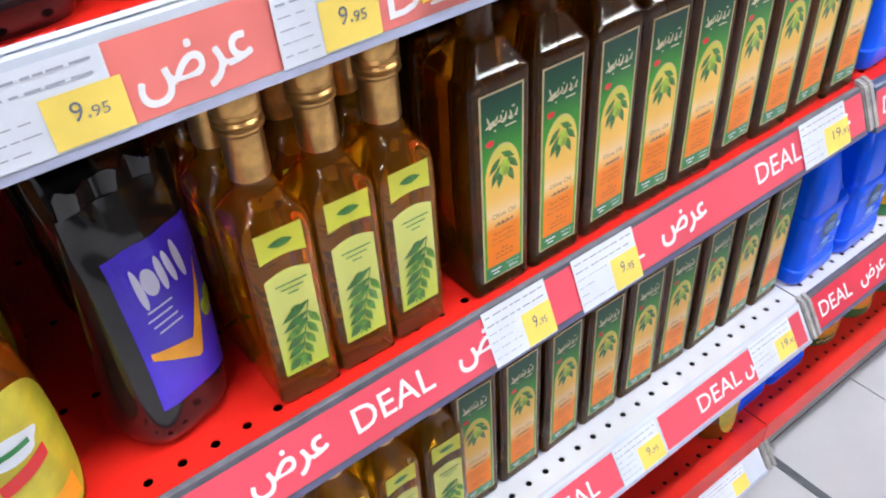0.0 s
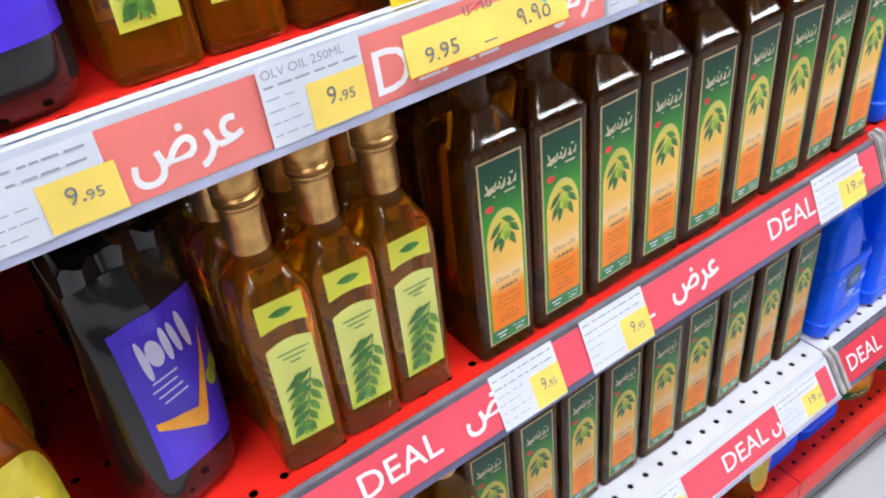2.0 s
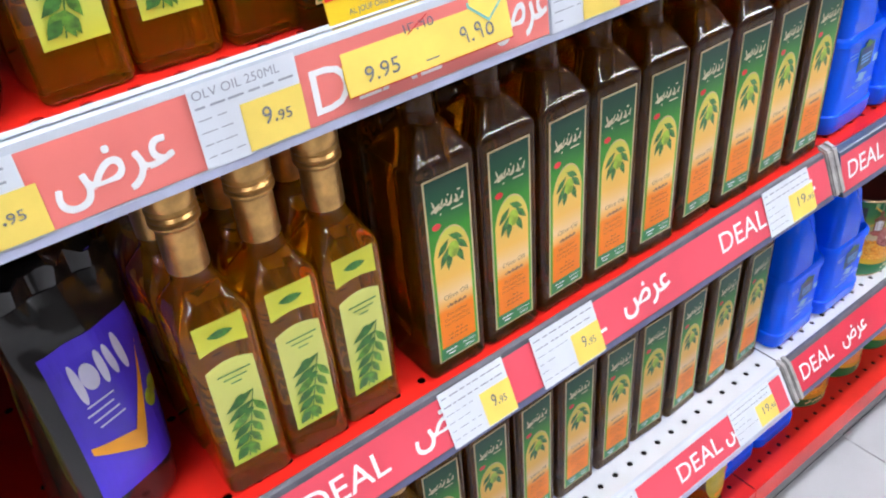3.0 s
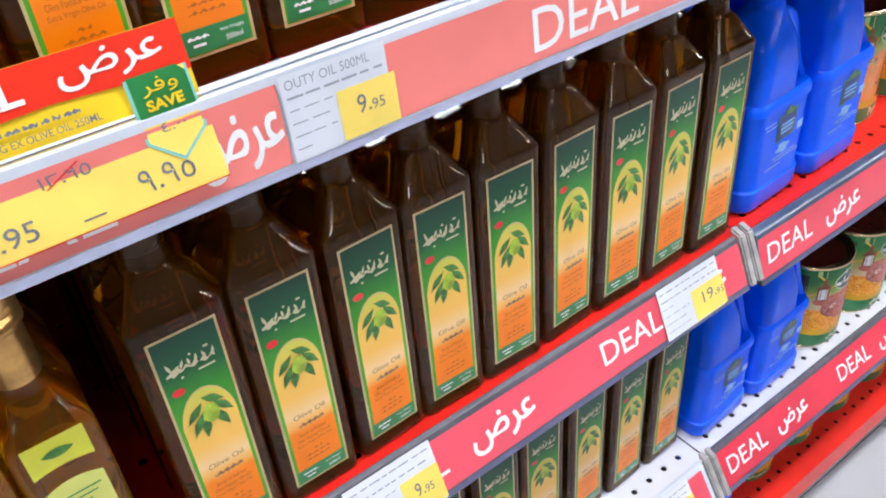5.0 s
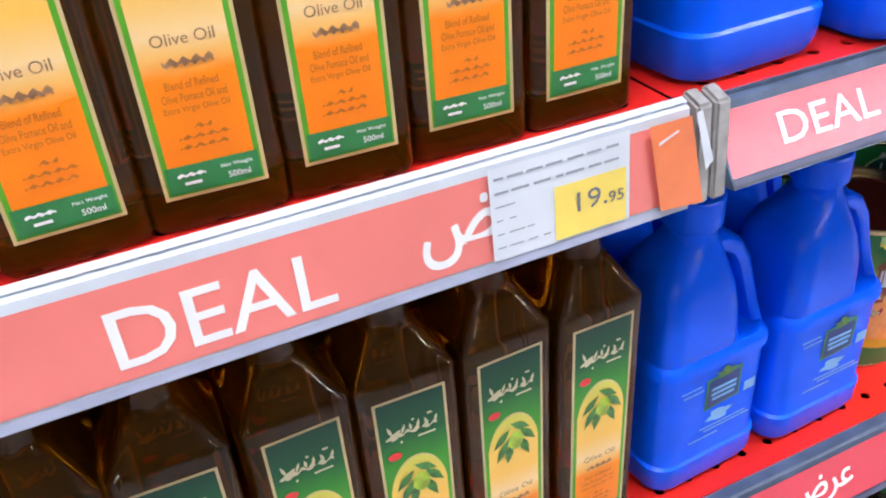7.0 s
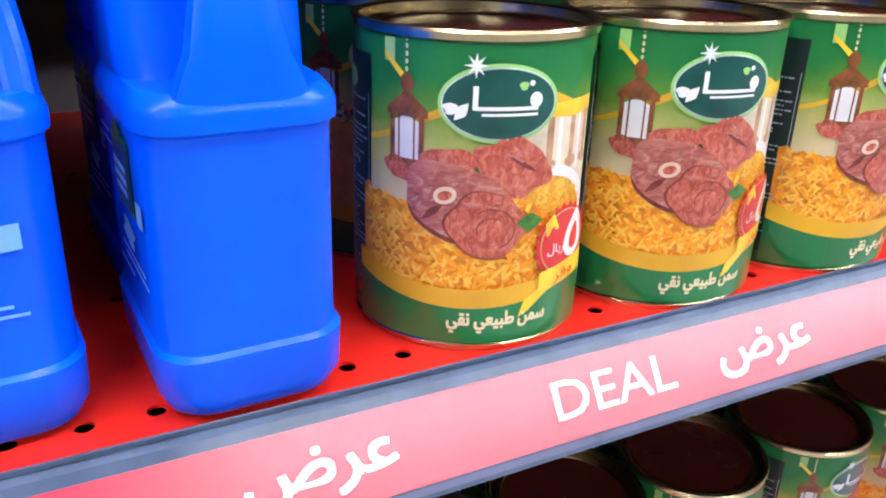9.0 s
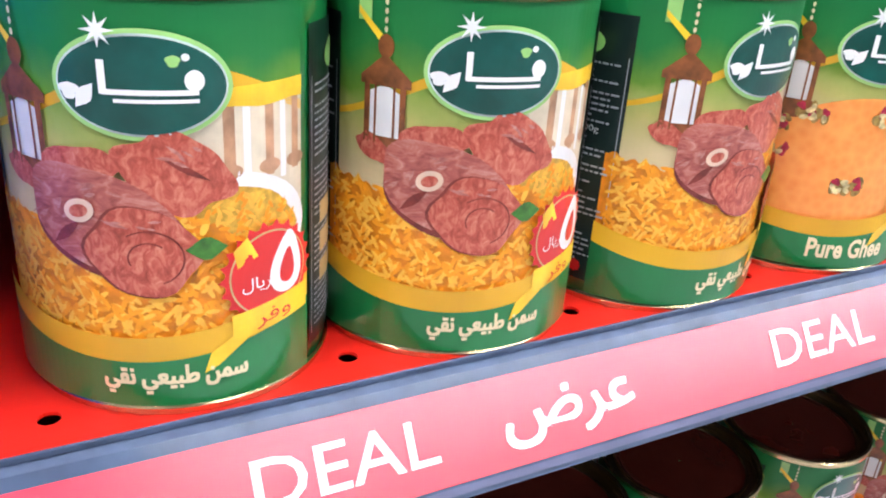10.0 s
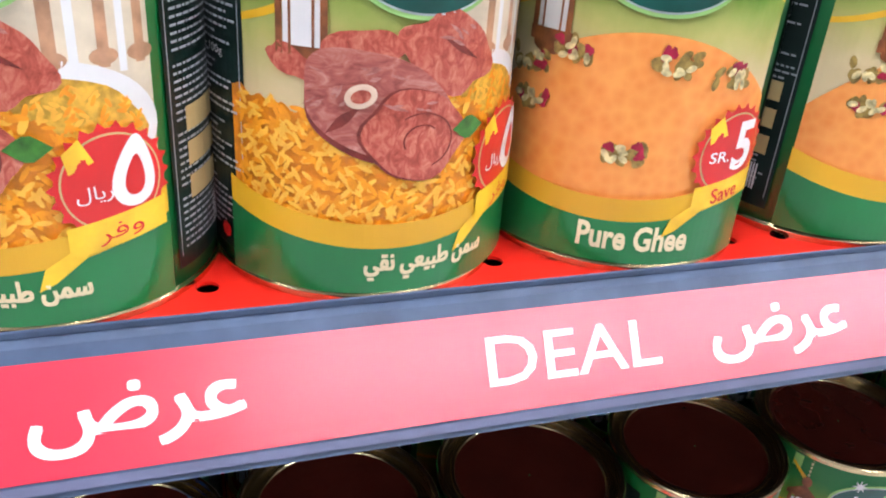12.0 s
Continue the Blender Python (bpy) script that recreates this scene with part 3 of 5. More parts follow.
# ---- paper tags and cards on the rails ----
def price_tag(x0, x1, face, v0, v1, sq0, sq1, digits="", e=0.002, title=""):
    tg = thing("price_tag", None, "white paper price tag with a yellow price square", "price tag", "paper price tags on the shelf rails")
    decal("paper", tg, PAPER, lambda bm: add_band(bm, face.at, x0, x1, v0, v1, e, 2))
    decal("yellow_square", tg, PAPER_YELLOW, lambda bm: add_band(bm, face.at, sq0, sq1, v0 + 0.001, v0 + (v1 - v0) * 0.62, e + 0.0004, 2))
    h = v1 - v0

    rnd = random.Random(int(x0 * 1000))

    def lines(bm):
        if title:
            add_text(bm, face.at, title, x0 + 0.002, v1 - h * 0.17, (x1 - x0) * 0.8, e + 0.0004, h * 0.11)
        for k in range(1 if title else 0, 6):
            z = v1 - h * (0.1 + 0.15 * k)
            right = x1 - 0.003 if k < 2 else sq0 - 0.002
            u = x0 + 0.002
            while u < right - 0.003:
                w = rnd.uniform(0.003, 0.009)
                add_band(bm, face.at, u, min(u + w, right), z - (0.0011 if k < 2 else 0.0006), z, e + 0.0004, 1)
                u += w + rnd.uniform(0.001, 0.003)
                if k > 1 and rnd.random() < 0.25:
                    break
    decal("small_print", tg, INK_TAG, lines)
    if digits:
        whole, cents = digits.split(".")
        q = sq1 - sq0
        wide = 0.2 * len(whole)
        decal("price_number", tg, INK_GREY, lambda bm: (add_text(bm, face.at, whole + ".", sq0 + q * 0.3, v0 + h * 0.28, q * (wide + 0.02), e + 0.0008, h * 0.22), add_text(bm, face.at, cents, sq0 + q * (0.34 + wide), v0 + h * 0.27, q * 0.22, e + 0.0008, h * 0.13)))
    return tg


price_tag(0.225, 0.298, FA1, 0.001, 0.040, 0.268, 0.302, "9.95")
price_tag(0.374, 0.430, FA1, 0.001, 0.042, 0.397, 0.430, "9.95", title="OLV OIL 250ML")
price_tag(0.598, 0.653, FA1, 0.001, 0.042, 0.624, 0.656, "9.95", title="OUTY OIL 500ML")
price_tag(0.892, 0.958, FA1, 0.001, 0.042, 0.921, 0.956, "19.95")
price_tag(0.497, 0.559, FB1, -0.002, 0.044, 0.530, 0.559, "9.95")
price_tag(0.588, 0.657, FB1, -0.002, 0.044, 0.626, 0.657, "9.95")
price_tag(0.885, 0.958, FB1, -0.001, 0.044, 0.921, 0.960, "19.95")
price_tag(0.886, 0.962, FC1, 0.002, 0.046, 0.928, 0.962, "19.95")
price_tag(0.66, 0.725, FC1, 0.0, 0.044, 0.69, 0.725, "9.95")
price_tag(0.46, 0.53, FC1, 0.0, 0.044, 0.495, 0.53, "9.95")
price_tag(0.87, 0.95, FD1, 0.0, 0.036, 0.92, 0.95)
orange = thing("price_card", None, "plain orange card tucked into the shelf rail", "card")
decal("card", orange, ORANGE_CARD, lambda bm: add_quad(bm, FA1.at, [(0.974, 0.000), (0.997, -0.002), (0.989, 0.041), (0.967, 0.041)], 0.003))
decal("card_edge", orange, PAPER, lambda bm: add_quad(bm, FA1.at, [(0.990, 0.042), (0.9965, 0.014), (1.0005, 0.018), (0.993, 0.043)], 0.0045))
decal("card_mark", orange, PAPER, lambda bm: add_quad(bm, FA1.at, [(0.971, 0.032), (0.981, 0.036), (0.981, 0.037), (0.971, 0.0335)], 0.0045))
sign = thing("offer_card", None, "yellow and red printed offer card clipped to the shelf rail", "offer card")
SIGN = Face((0.012, 1.049), (-0.006, 0.977))
SU0, SU1, SV1 = 0.455, 0.5655, 0.0695


def sign_shape(bm, v0, v1, u0=SU0, u1=SU1, e=0.0):
    add_band(bm, SIGN.at, u0, u1, v0, v1, e, 2)


bm = bmesh.new()
va = [bm.verts.new(SIGN.at(u, v, e)) for e in (0, -0.0008) for u, v in ((SU0, 0.0015), (SU1, 0.0015), (SU1, SV1), (SU0, SV1))]
for q in ((0, 1, 2, 3), (7, 6, 5, 4), (0, 4, 5, 1), (1, 5, 6, 2), (2, 6, 7, 3), (3, 7, 4, 0)):
    bm.faces.new([va[k] for k in q])
part("card", bm, CARD_YELLOW, sign)
decal("red_header", sign, CARD_RED, lambda bm: sign_shape(bm, lambda u: 0.0525 - 0.9 * (u - 0.505) ** 2, SV1, e=0.001))
decal("pale_field", sign, PAPER_YELLOW, lambda bm: sign_shape(bm, 0.0022, 0.0375, e=0.001))
decal("rule", sign, INK_GREY, lambda bm: sign_shape(bm, 0.0374, 0.0379, u1=0.538, e=0.0014))
decal("red_rule", sign, RED_INK, lambda bm: sign_shape(bm, 0.0016, 0.0021, e=0.0014))
decal("lettering", sign, INK_WHITE, lambda bm: (add_text(bm, SIGN.at, "DEAL", 0.459, 0.0555, 0.043, 0.0016, 0.0105, thick=0.03), add_text(bm, SIGN.at, ARD, 0.515, 0.0545, 0.041, 0.0016, 0.0125), add_text(bm, SIGN.at, ARD, 0.5156, 0.0549, 0.041, 0.00164, 0.0125)))
decal("price_number", sign, INK_GREY, lambda bm: (add_text(bm, SIGN.at, "9.95", 0.466, 0.0065, 0.0215, 0.0016, 0.0082), add_text(bm, SIGN.at, "\u0669.\u0669\u0665", 0.529, 0.0075, 0.0235, 0.0016, 0.0095), add_text(bm, SIGN.at, "\u0661\u0663.\u0669\u0665", 0.494, 0.0235, 0.020, 0.0016, 0.0062), add_text(bm, SIGN.at, "\u0664.\u0660\u0660", 0.545, 0.0285, 0.0105, 0.0024, 0.0038)))
decal("price_strike", sign, RED_INK, lambda bm: add_quad(bm, SIGN.at, [(0.496, 0.0232), (0.4966, 0.0228), (0.5125, 0.0306), (0.512, 0.031)], 0.0019))


def card_print(bm):
    add_text(bm, SIGN.at, "AL JOUF ORG EX OLIVE OIL 250ML", 0.4665, 0.0405, 0.059, 0.0016, 0.0038, thick=0.004)
    rnd = random.Random(3)
    u = 0.474
    while u < 0.514:
        w = rnd.uniform(0.003, 0.007)
        add_band(bm, SIGN.at, u, u + w, lambda q: 0.0467 + 0.0003 * math.sin(q * 3000), lambda q: 0.0481 + 0.0006 * math.sin(q * 2300), 0.0016, 6)
        u += w + 0.0011
    add_band(bm, SIGN.at, 0.504, 0.513, 0.0062, 0.0069, 0.0016, 2)


decal("small_print", sign, INK_GREY, card_print)
decal("shield_edge", sign, mat("teal_ink", (0.25, 0.6, 0.55), 0.4), lambda bm: add_quad(bm, SIGN.at, [(0.5372, 0.0520), (0.5372, 0.0255), (0.5503, 0.0148), (0.5634, 0.0255), (0.5634, 0.0520)], 0.0016))
decal("shield", sign, PAPER_YELLOW, lambda bm: add_quad(bm, SIGN.at, [(0.5385, 0.0520), (0.5385, 0.0262), (0.5503, 0.0166), (0.5621, 0.0262), (0.5621, 0.0520)], 0.0019))
decal("shield_top", sign, GREEN_MID, lambda bm: add_quad(bm, SIGN.at, [(0.5385, 0.0528), (0.5385, 0.0360), (0.5621, 0.0360), (0.5621, 0.0495), (0.5590, 0.0528)], 0.0022))
decal("shield_word", sign, CARD_YELLOW, lambda bm: (add_text(bm, SIGN.at, SAVE_AR, 0.5425, 0.0435, 0.0150, 0.0028, 0.0070), add_text(bm, SIGN.at, "SAVE", 0.5425, 0.0378, 0.0155, 0.0028, 0.0046, thick=0.04)))


# ---- olive oil bottles, dark glass with a tall amber label ----
def olive_bottle():
    t = thing("oil_bottle", None, "square dark olive oil bottle with tall green and orange label", "oil bottle", "dark olive oil bottles on the shelves")
    a, r = 0.0262, 0.005
    part("glass", loft([(0, a - 0.003, a - 0.003, r), (0.0012, a - 0.0012, a - 0.0012, r), (0.004, a, a, r), (0.006, a, a, r), (0.174, a, a, r), (0.1765, a, a, r), (0.1785, a - 0.0008, a - 0.0008, r), (0.1805, a - 0.0022, a - 0.0022, r), (0.1965, 0.0145, 0.0145, 0.0048), (0.1985, 0.0134, 0.0134, 0.0085), (0.201, 0.0129, 0.0129, 0.0125), (0.21, 0.0127, 0.0127, 0.0127), (0.24, 0.0125, 0.0125, 0.0125)]), GLASS_OLIVE, t, smooth=True)
    part("cap", lathe([(0.0145, 0.2395), (0.0148, 0.241), (0.0148, 0.262), (0.0138, 0.264)], 24), CAP_DARK, t, "black screw cap")
    m = flat_map(-0.01875, -a - 0.0004, 0.0145)
    w, h = 0.0375, 0.155
    lab = decal("label", t, GOLD_INK, lambda bm: add_band(bm, m, 0, w, 0, h, 0, 2), "green and orange paper label with a gold edge")
    decal("label_ground", lab, OLIVE_TOP, lambda bm: add_band(bm, m, 0.0014, w - 0.0014, 0.0014, h - 0.0014, 0.0002, 2))

    def arch(bm):
        lo = 0.0125
        add_band(bm, m, 0.0034, w - 0.0034, lo, lambda u: 0.087 + 0.027 * math.sqrt(max(0, 1 - ((u - w / 2) / 0.0157) ** 2)), 0.0004, 24)
    decal("label_arch", lab, ARCH, arch)
    decal("label_foot", lab, GREEN_MID, lambda bm: add_band(bm, m, 0.0022, w - 0.0022, 0.0022, 0.0128, 0.0006, 2))

    for du, dv, turn, ln in ((-0.0068, -0.006, 1.1, 0.0088), (-0.0030, -0.0095, 1.4, 0.0078), (0.0062, -0.0075, 1.95, 0.0088), (0.0085, 0.000, 2.25, 0.0078), (-0.0072, 0.0025, 0.85, 0.0078), (0.0040, 0.008, 2.6, 0.0070)):
        decal("olive_leaf", lab, LEAF, lambda bm: add_blob(bm, m, w / 2 + du, 0.097 + dv, leaf(ln, 0.0026), 0.0008 + abs(dv) * 0.01, 20, 2, turn))
    decal("olive", lab, OLIVE, lambda bm: add_blob(bm, m, w / 2 + 0.0012, 0.0955, oval(0.0047, 0.0066), 0.001, 20, 2))
    decal("arch_line", lab, GOLD_INK, lambda bm: add_band(bm, m, 0.0036, w - 0.0036, lambda u: 0.0868 + 0.0268 * math.sqrt(max(0, 1 - ((u - w / 2) / 0.0157) ** 2)), lambda u: 0.0874 + 0.0275 * math.sqrt(max(0, 1 - ((u - w / 2) / 0.0157) ** 2)), 0.0005, 24))
    decal("red_seal", lab, RED_INK, lambda bm: add_blob(bm, m, 0.0078, 0.1185, oval(0.0036, 0.0026), 0.0008, 16, 1))

    mh = lambda u, v, e=0.0: m((u - w / 2) * 0.98 + w / 2, (v - 0.129) * 1.02 + 0.1335, e)

    def brand(bm):
        add_blob(bm, mh, 0.0085, 0.1275, lumpy(0.0038, 0.0022, 0.25, 3), 0.0008, 18, 1, 0.5)
        add_blob(bm, mh, 0.0065, 0.1312, leaf(0.0038, 0.0009), 0.0008, 16, 1, 1.9)
        add_band(bm, mh, 0.0095, 0.0315, lambda u: 0.1268 + 0.0009 * math.sin(u * 900), lambda u: 0.1286 + 0.0011 * math.sin(u * 1300), 0.0008, 24)
        for u, turn, ln in ((0.0135, 1.2, 0.0032), (0.0175, 1.7, 0.0026), (0.0215, 1.4, 0.0034), (0.026, 1.9, 0.0030), (0.031, 1.3, 0.0028)):
            add_blob(bm, mh, u, 0.1305, leaf(ln, 0.0009), 0.0009, 14, 1, turn)
        for u, v in ((0.019, 0.1345), (0.0275, 0.1352), (0.0288, 0.1352), (0.012, 0.1225)):
            add_blob(bm, mh, u, v, oval(0.0008, 0.0008), 0.0008, 8, 1)
        add_band(bm, mh, 0.021, 0.0305, 0.1222, 0.1234, 0.0008, 4)
    decal("brand_script", lab, PALE_GOLD, brand)
    decal("label_lettering", lab, JAR, lambda bm: (add_text(bm, m, "Olive Oil", 0.0085, 0.0555, 0.021, 0.0008), add_band(bm, m, 0.0105, 0.0275, lambda u: 0.0485 + 0.0006 * math.sin(u * 2000), lambda u: 0.0505 + 0.001 * math.sin(u * 1500), 0.0008, 16)))

    def small(bm):
        for body, u, v, tw in (("Blend of Refined", 0.0095, 0.0405, 0.018), ("Olive Pomace Oil and", 0.0075, 0.0360, 0.022), ("Extra Virgin Olive Oil", 0.0072, 0.0315, 0.0225)):
            add_text(bm, m, body, u, v, tw, 0.0008, 0.0030, thick=0.006)
        for k, (u0, u1) in enumerate(((0.016, 0.022), (0.010, 0.028), (0.0095, 0.0265))):
            add_band(bm, m, u0, u1, lambda u: 0.0260 - 0.0036 * k + 0.0004 * math.sin(u * 2300 + k), lambda u: 0.0268 - 0.0036 * k + 0.0007 * math.sin(u * 1500 + k), 0.0008, 18)
    decal("small_print", lab, mat("rust_ink", (0.5, 0.13, 0.01), 0.5), small)
    decal("foot_print", lab, INK_WHITE, lambda bm: (add_text(bm, m, "Net Weight", 0.0215, 0.0085, 0.0115, 0.0009, 0.0019, thick=0.004), add_text(bm, m, "500ml", 0.0235, 0.0045, 0.008, 0.0009, 0.0024, thick=0.006), add_band(bm, m, 0.006, 0.016, lambda u: 0.0085 + 0.0003 * math.sin(u * 2600), lambda u: 0.0096 + 0.0004 * math.sin(u * 1900), 0.0009, 14), add_band(bm, m, 0.008, 0.014, 0.0052, 0.0064, 0.0009, 2)))
    return t


bottle = olive_bottle()
rng = random.Random(4)
made_first = False


def place_bottles(xs, y_front, z, rows):
    global made_first
    for k in range(rows):
        for x in xs:
            m = pose(x + rng.uniform(-0.001, 0.001), y_front + 0.0266 + 0.058 * k + rng.uniform(-0.001, 0.0015), z, 0, 0, rng.uniform(-3, 3))
            if not made_first:
                bottle.matrix_basis = m
                made_first = True
            else:
                copy_thing(bottle, m)


place_bottles([0.531 + 0.0544 * k for k in range(9)], 0.0236, DECK_B, 4)
place_bottles([0.954 - 0.0527 * k for k in range(10)][::-1], 0.0236, DECK_A, 3)
place_bottles([0.967 - 0.0565 * k for k in range(9)][::-1], 0.046, DECK_C, 2)


# ---- small amber bottles with lime labels ----
def lime_bottle():
    t = thing("oil_bottle", None, "small square amber oil bottle with lime label and gold cap", "oil bottle", "amber oil bottles with lime labels")
    a, r = 0.0225, 0.006
    part("glass", loft([(0, a - 0.003, a - 0.003, r), (0.0015, a - 0.001, a - 0.001, r), (0.004, a, a, r), (0.135, a, a, r), (0.142, a - 0.001, a - 0.001, 0.007), (0.150, a - 0.005, a - 0.005, 0.009), (0.160, 0.0128, 0.0128, 0.0115), (0.167, 0.0115, 0.0115, 0.0115), (0.2, 0.011, 0.011, 0.011)]), GLASS_AMBER, t, smooth=True)
    part("capsule", lathe([(0.0121, 0.168), (0.0123, 0.169), (0.0123, 0.196), (0.0127, 0.1975), (0.0146, 0.1995), (0.0148, 0.201), (0.0134, 0.2025), (0.0146, 0.2045), (0.0134, 0.2065), (0.0146, 0.2085), (0.0138, 0.2105), (0.0146, 0.2125), (0.0147, 0.2235), (0.0135, 0.226)], 28), FOIL_GOLD, t, "ridged gold foil capsule", smooth=True)
    m = flat_map(-0.0152, -a - 0.0004, 0.0)
    w = 0.0304
    decal("upper_label", t, LIME, lambda bm: add_band(bm, m, 0, w, lambda u: 0.119 + 0.003 * math.cos((u - w / 2) * 90), 0.141, 0, 10))
    low = decal("label", t, LIME_LOW, lambda bm: add_band(bm, m, 0, w, 0.026, lambda u: 0.106 + 0.005 * math.cos((u - w / 2) * 90), 0, 10), "lime label printed with an olive branch")
    decal("emblem", t, LEAF, lambda bm: (add_blob(bm, m, w / 2, 0.131, lambda q: (0.008 * math.cos(q), 0.0006 + 0.003 * math.sin(q) * abs(math.sin(q))), 0.0006, 20, 1)))

    def stem(q):
        return 0.0245 - 0.0135 * q, 0.0815 - 0.052 * q
    decal("stem", low, LEAF, lambda bm: [add_quad(bm, m, [(stem(k / 8)[0] - 0.0004, stem(k / 8)[1]), (stem(k / 8)[0] + 0.0004, stem(k / 8)[1]), (stem(k / 8 + 0.125)[0] + 0.0004, stem(k / 8 + 0.125)[1]), (stem(k / 8 + 0.125)[0] - 0.0004, stem(k / 8 + 0.125)[1])], 0.0005) for k in range(8)])
    for k in range(7):
        q = k / 6.5
        u, v = stem(q)
        for side, turn, ln, wide in ((-1, 3.62 + 0.22 * q, 0.0116 - 0.0060 * q, 0.0034), (1, -1.05 - 0.25 * q, 0.0086 - 0.0026 * q, 0.0026)):
            if side > 0 and k == 0:
                continue
            decal("olive_leaf", low, LEAF if side < 0 and k % 3 != 2 else LEAF_LIME, lambda bm: add_blob(bm, m, u + 0.95 * ln * math.cos(turn), max(0.0345, v + 0.95 * ln * math.sin(turn)), leaf(ln, wide), 0.0006 + 0.00003 * k + (0.00002 if side > 0 else 0), 16, 2, turn))
    for u, v in ((0.0150, 0.0795), (0.0185, 0.0665)):
        decal("olive", low, LEAF, lambda bm: add_blob(bm, m, u, v, oval(0.0034, 0.0021), 0.0010, 16, 1, 0.4))
    decal("small_print", low, GREEN_MID, lambda bm: [add_band(bm, m, u0, u1, v, v + 0.001, 0.0006, 2) for u0, u1, v in ((0.006, 0.027, 0.1), (0.009, 0.024, 0.096), (0.013, 0.020, 0.092))])
    return t


lime = lime_bottle()
lime.matrix_basis = pose(0.366, 0.0498, DECK_B, 0, 0, -3)
for x, y, z, q in ((0.412, 0.0498, DECK_B, -2), (0.4575, 0.0505, DECK_B, 0), (0.366, 0.098, DECK_B, 2), (0.413, 0.099, DECK_B, -3), (0.459, 0.099, DECK_B, 1),
                   (0.366, 0.147, DECK_B, 2), (0.413, 0.146, DECK_B, -3), (0.459, 0.147, DECK_B, 1), (0.366, 0.195, DECK_B, 2), (0.413, 0.195, DECK_B, -3), (0.459, 0.196, DECK_B, 1), (0.366, 0.244, DECK_B, 0), (0.413, 0.244, DECK_B, 0), (0.459, 0.244, DECK_B, 0),
                   (0.345, 0.060, DECK_A, 2), (0.393, 0.062, DECK_A, -2), (0.440, 0.058, DECK_A, 1), (0.345, 0.11, DECK_A, 2), (0.393, 0.11, DECK_A, 0), (0.44, 0.11, DECK_A, 0),
                   (0.375, 0.06, DECK_C, 0), (0.425, 0.06, DECK_C, 2), (0.475, 0.06, DECK_C, -2), (0.375, 0.11, DECK_C, 0), (0.425, 0.11, DECK_C, 0)):
    copy_thing(lime, pose(x, y, z, 0, 0, q))


# ---- black pouches with a blue label ----
PW, PH = 0.0405, 0.170


def pouch_depth(u, v):
    """Half depth of the pouch at the height v, u across."""
    k = v / PH
    d = 0.0295 * (1 - k ** 2.2) + 0.0022
    if k < 0.08:
        d *= 0.75 + 0.25 * math.sin(k / 0.08 * math.pi / 2)
    w = pouch_width(v)
    return d * max(0.0, 1 - abs(u / w) ** 4.0) ** 0.5


def pouch_width(v):
    k = v / PH
    w = PW * (0.93 + 0.09 * k)
    if k < 0.1:
        w *= 0.86 + 0.14 * math.sin(k / 0.1 * math.pi / 2)
    return w


def crease(u, v, sgn):
    k = v / PH
    return 0.0016 * math.sin(u * 210 + 5 * k) * max(0, k - 0.62) * 2.4 + 0.0022 * math.sin(u * 95 + v * 160 + sgn) * max(0, k - 0.5)


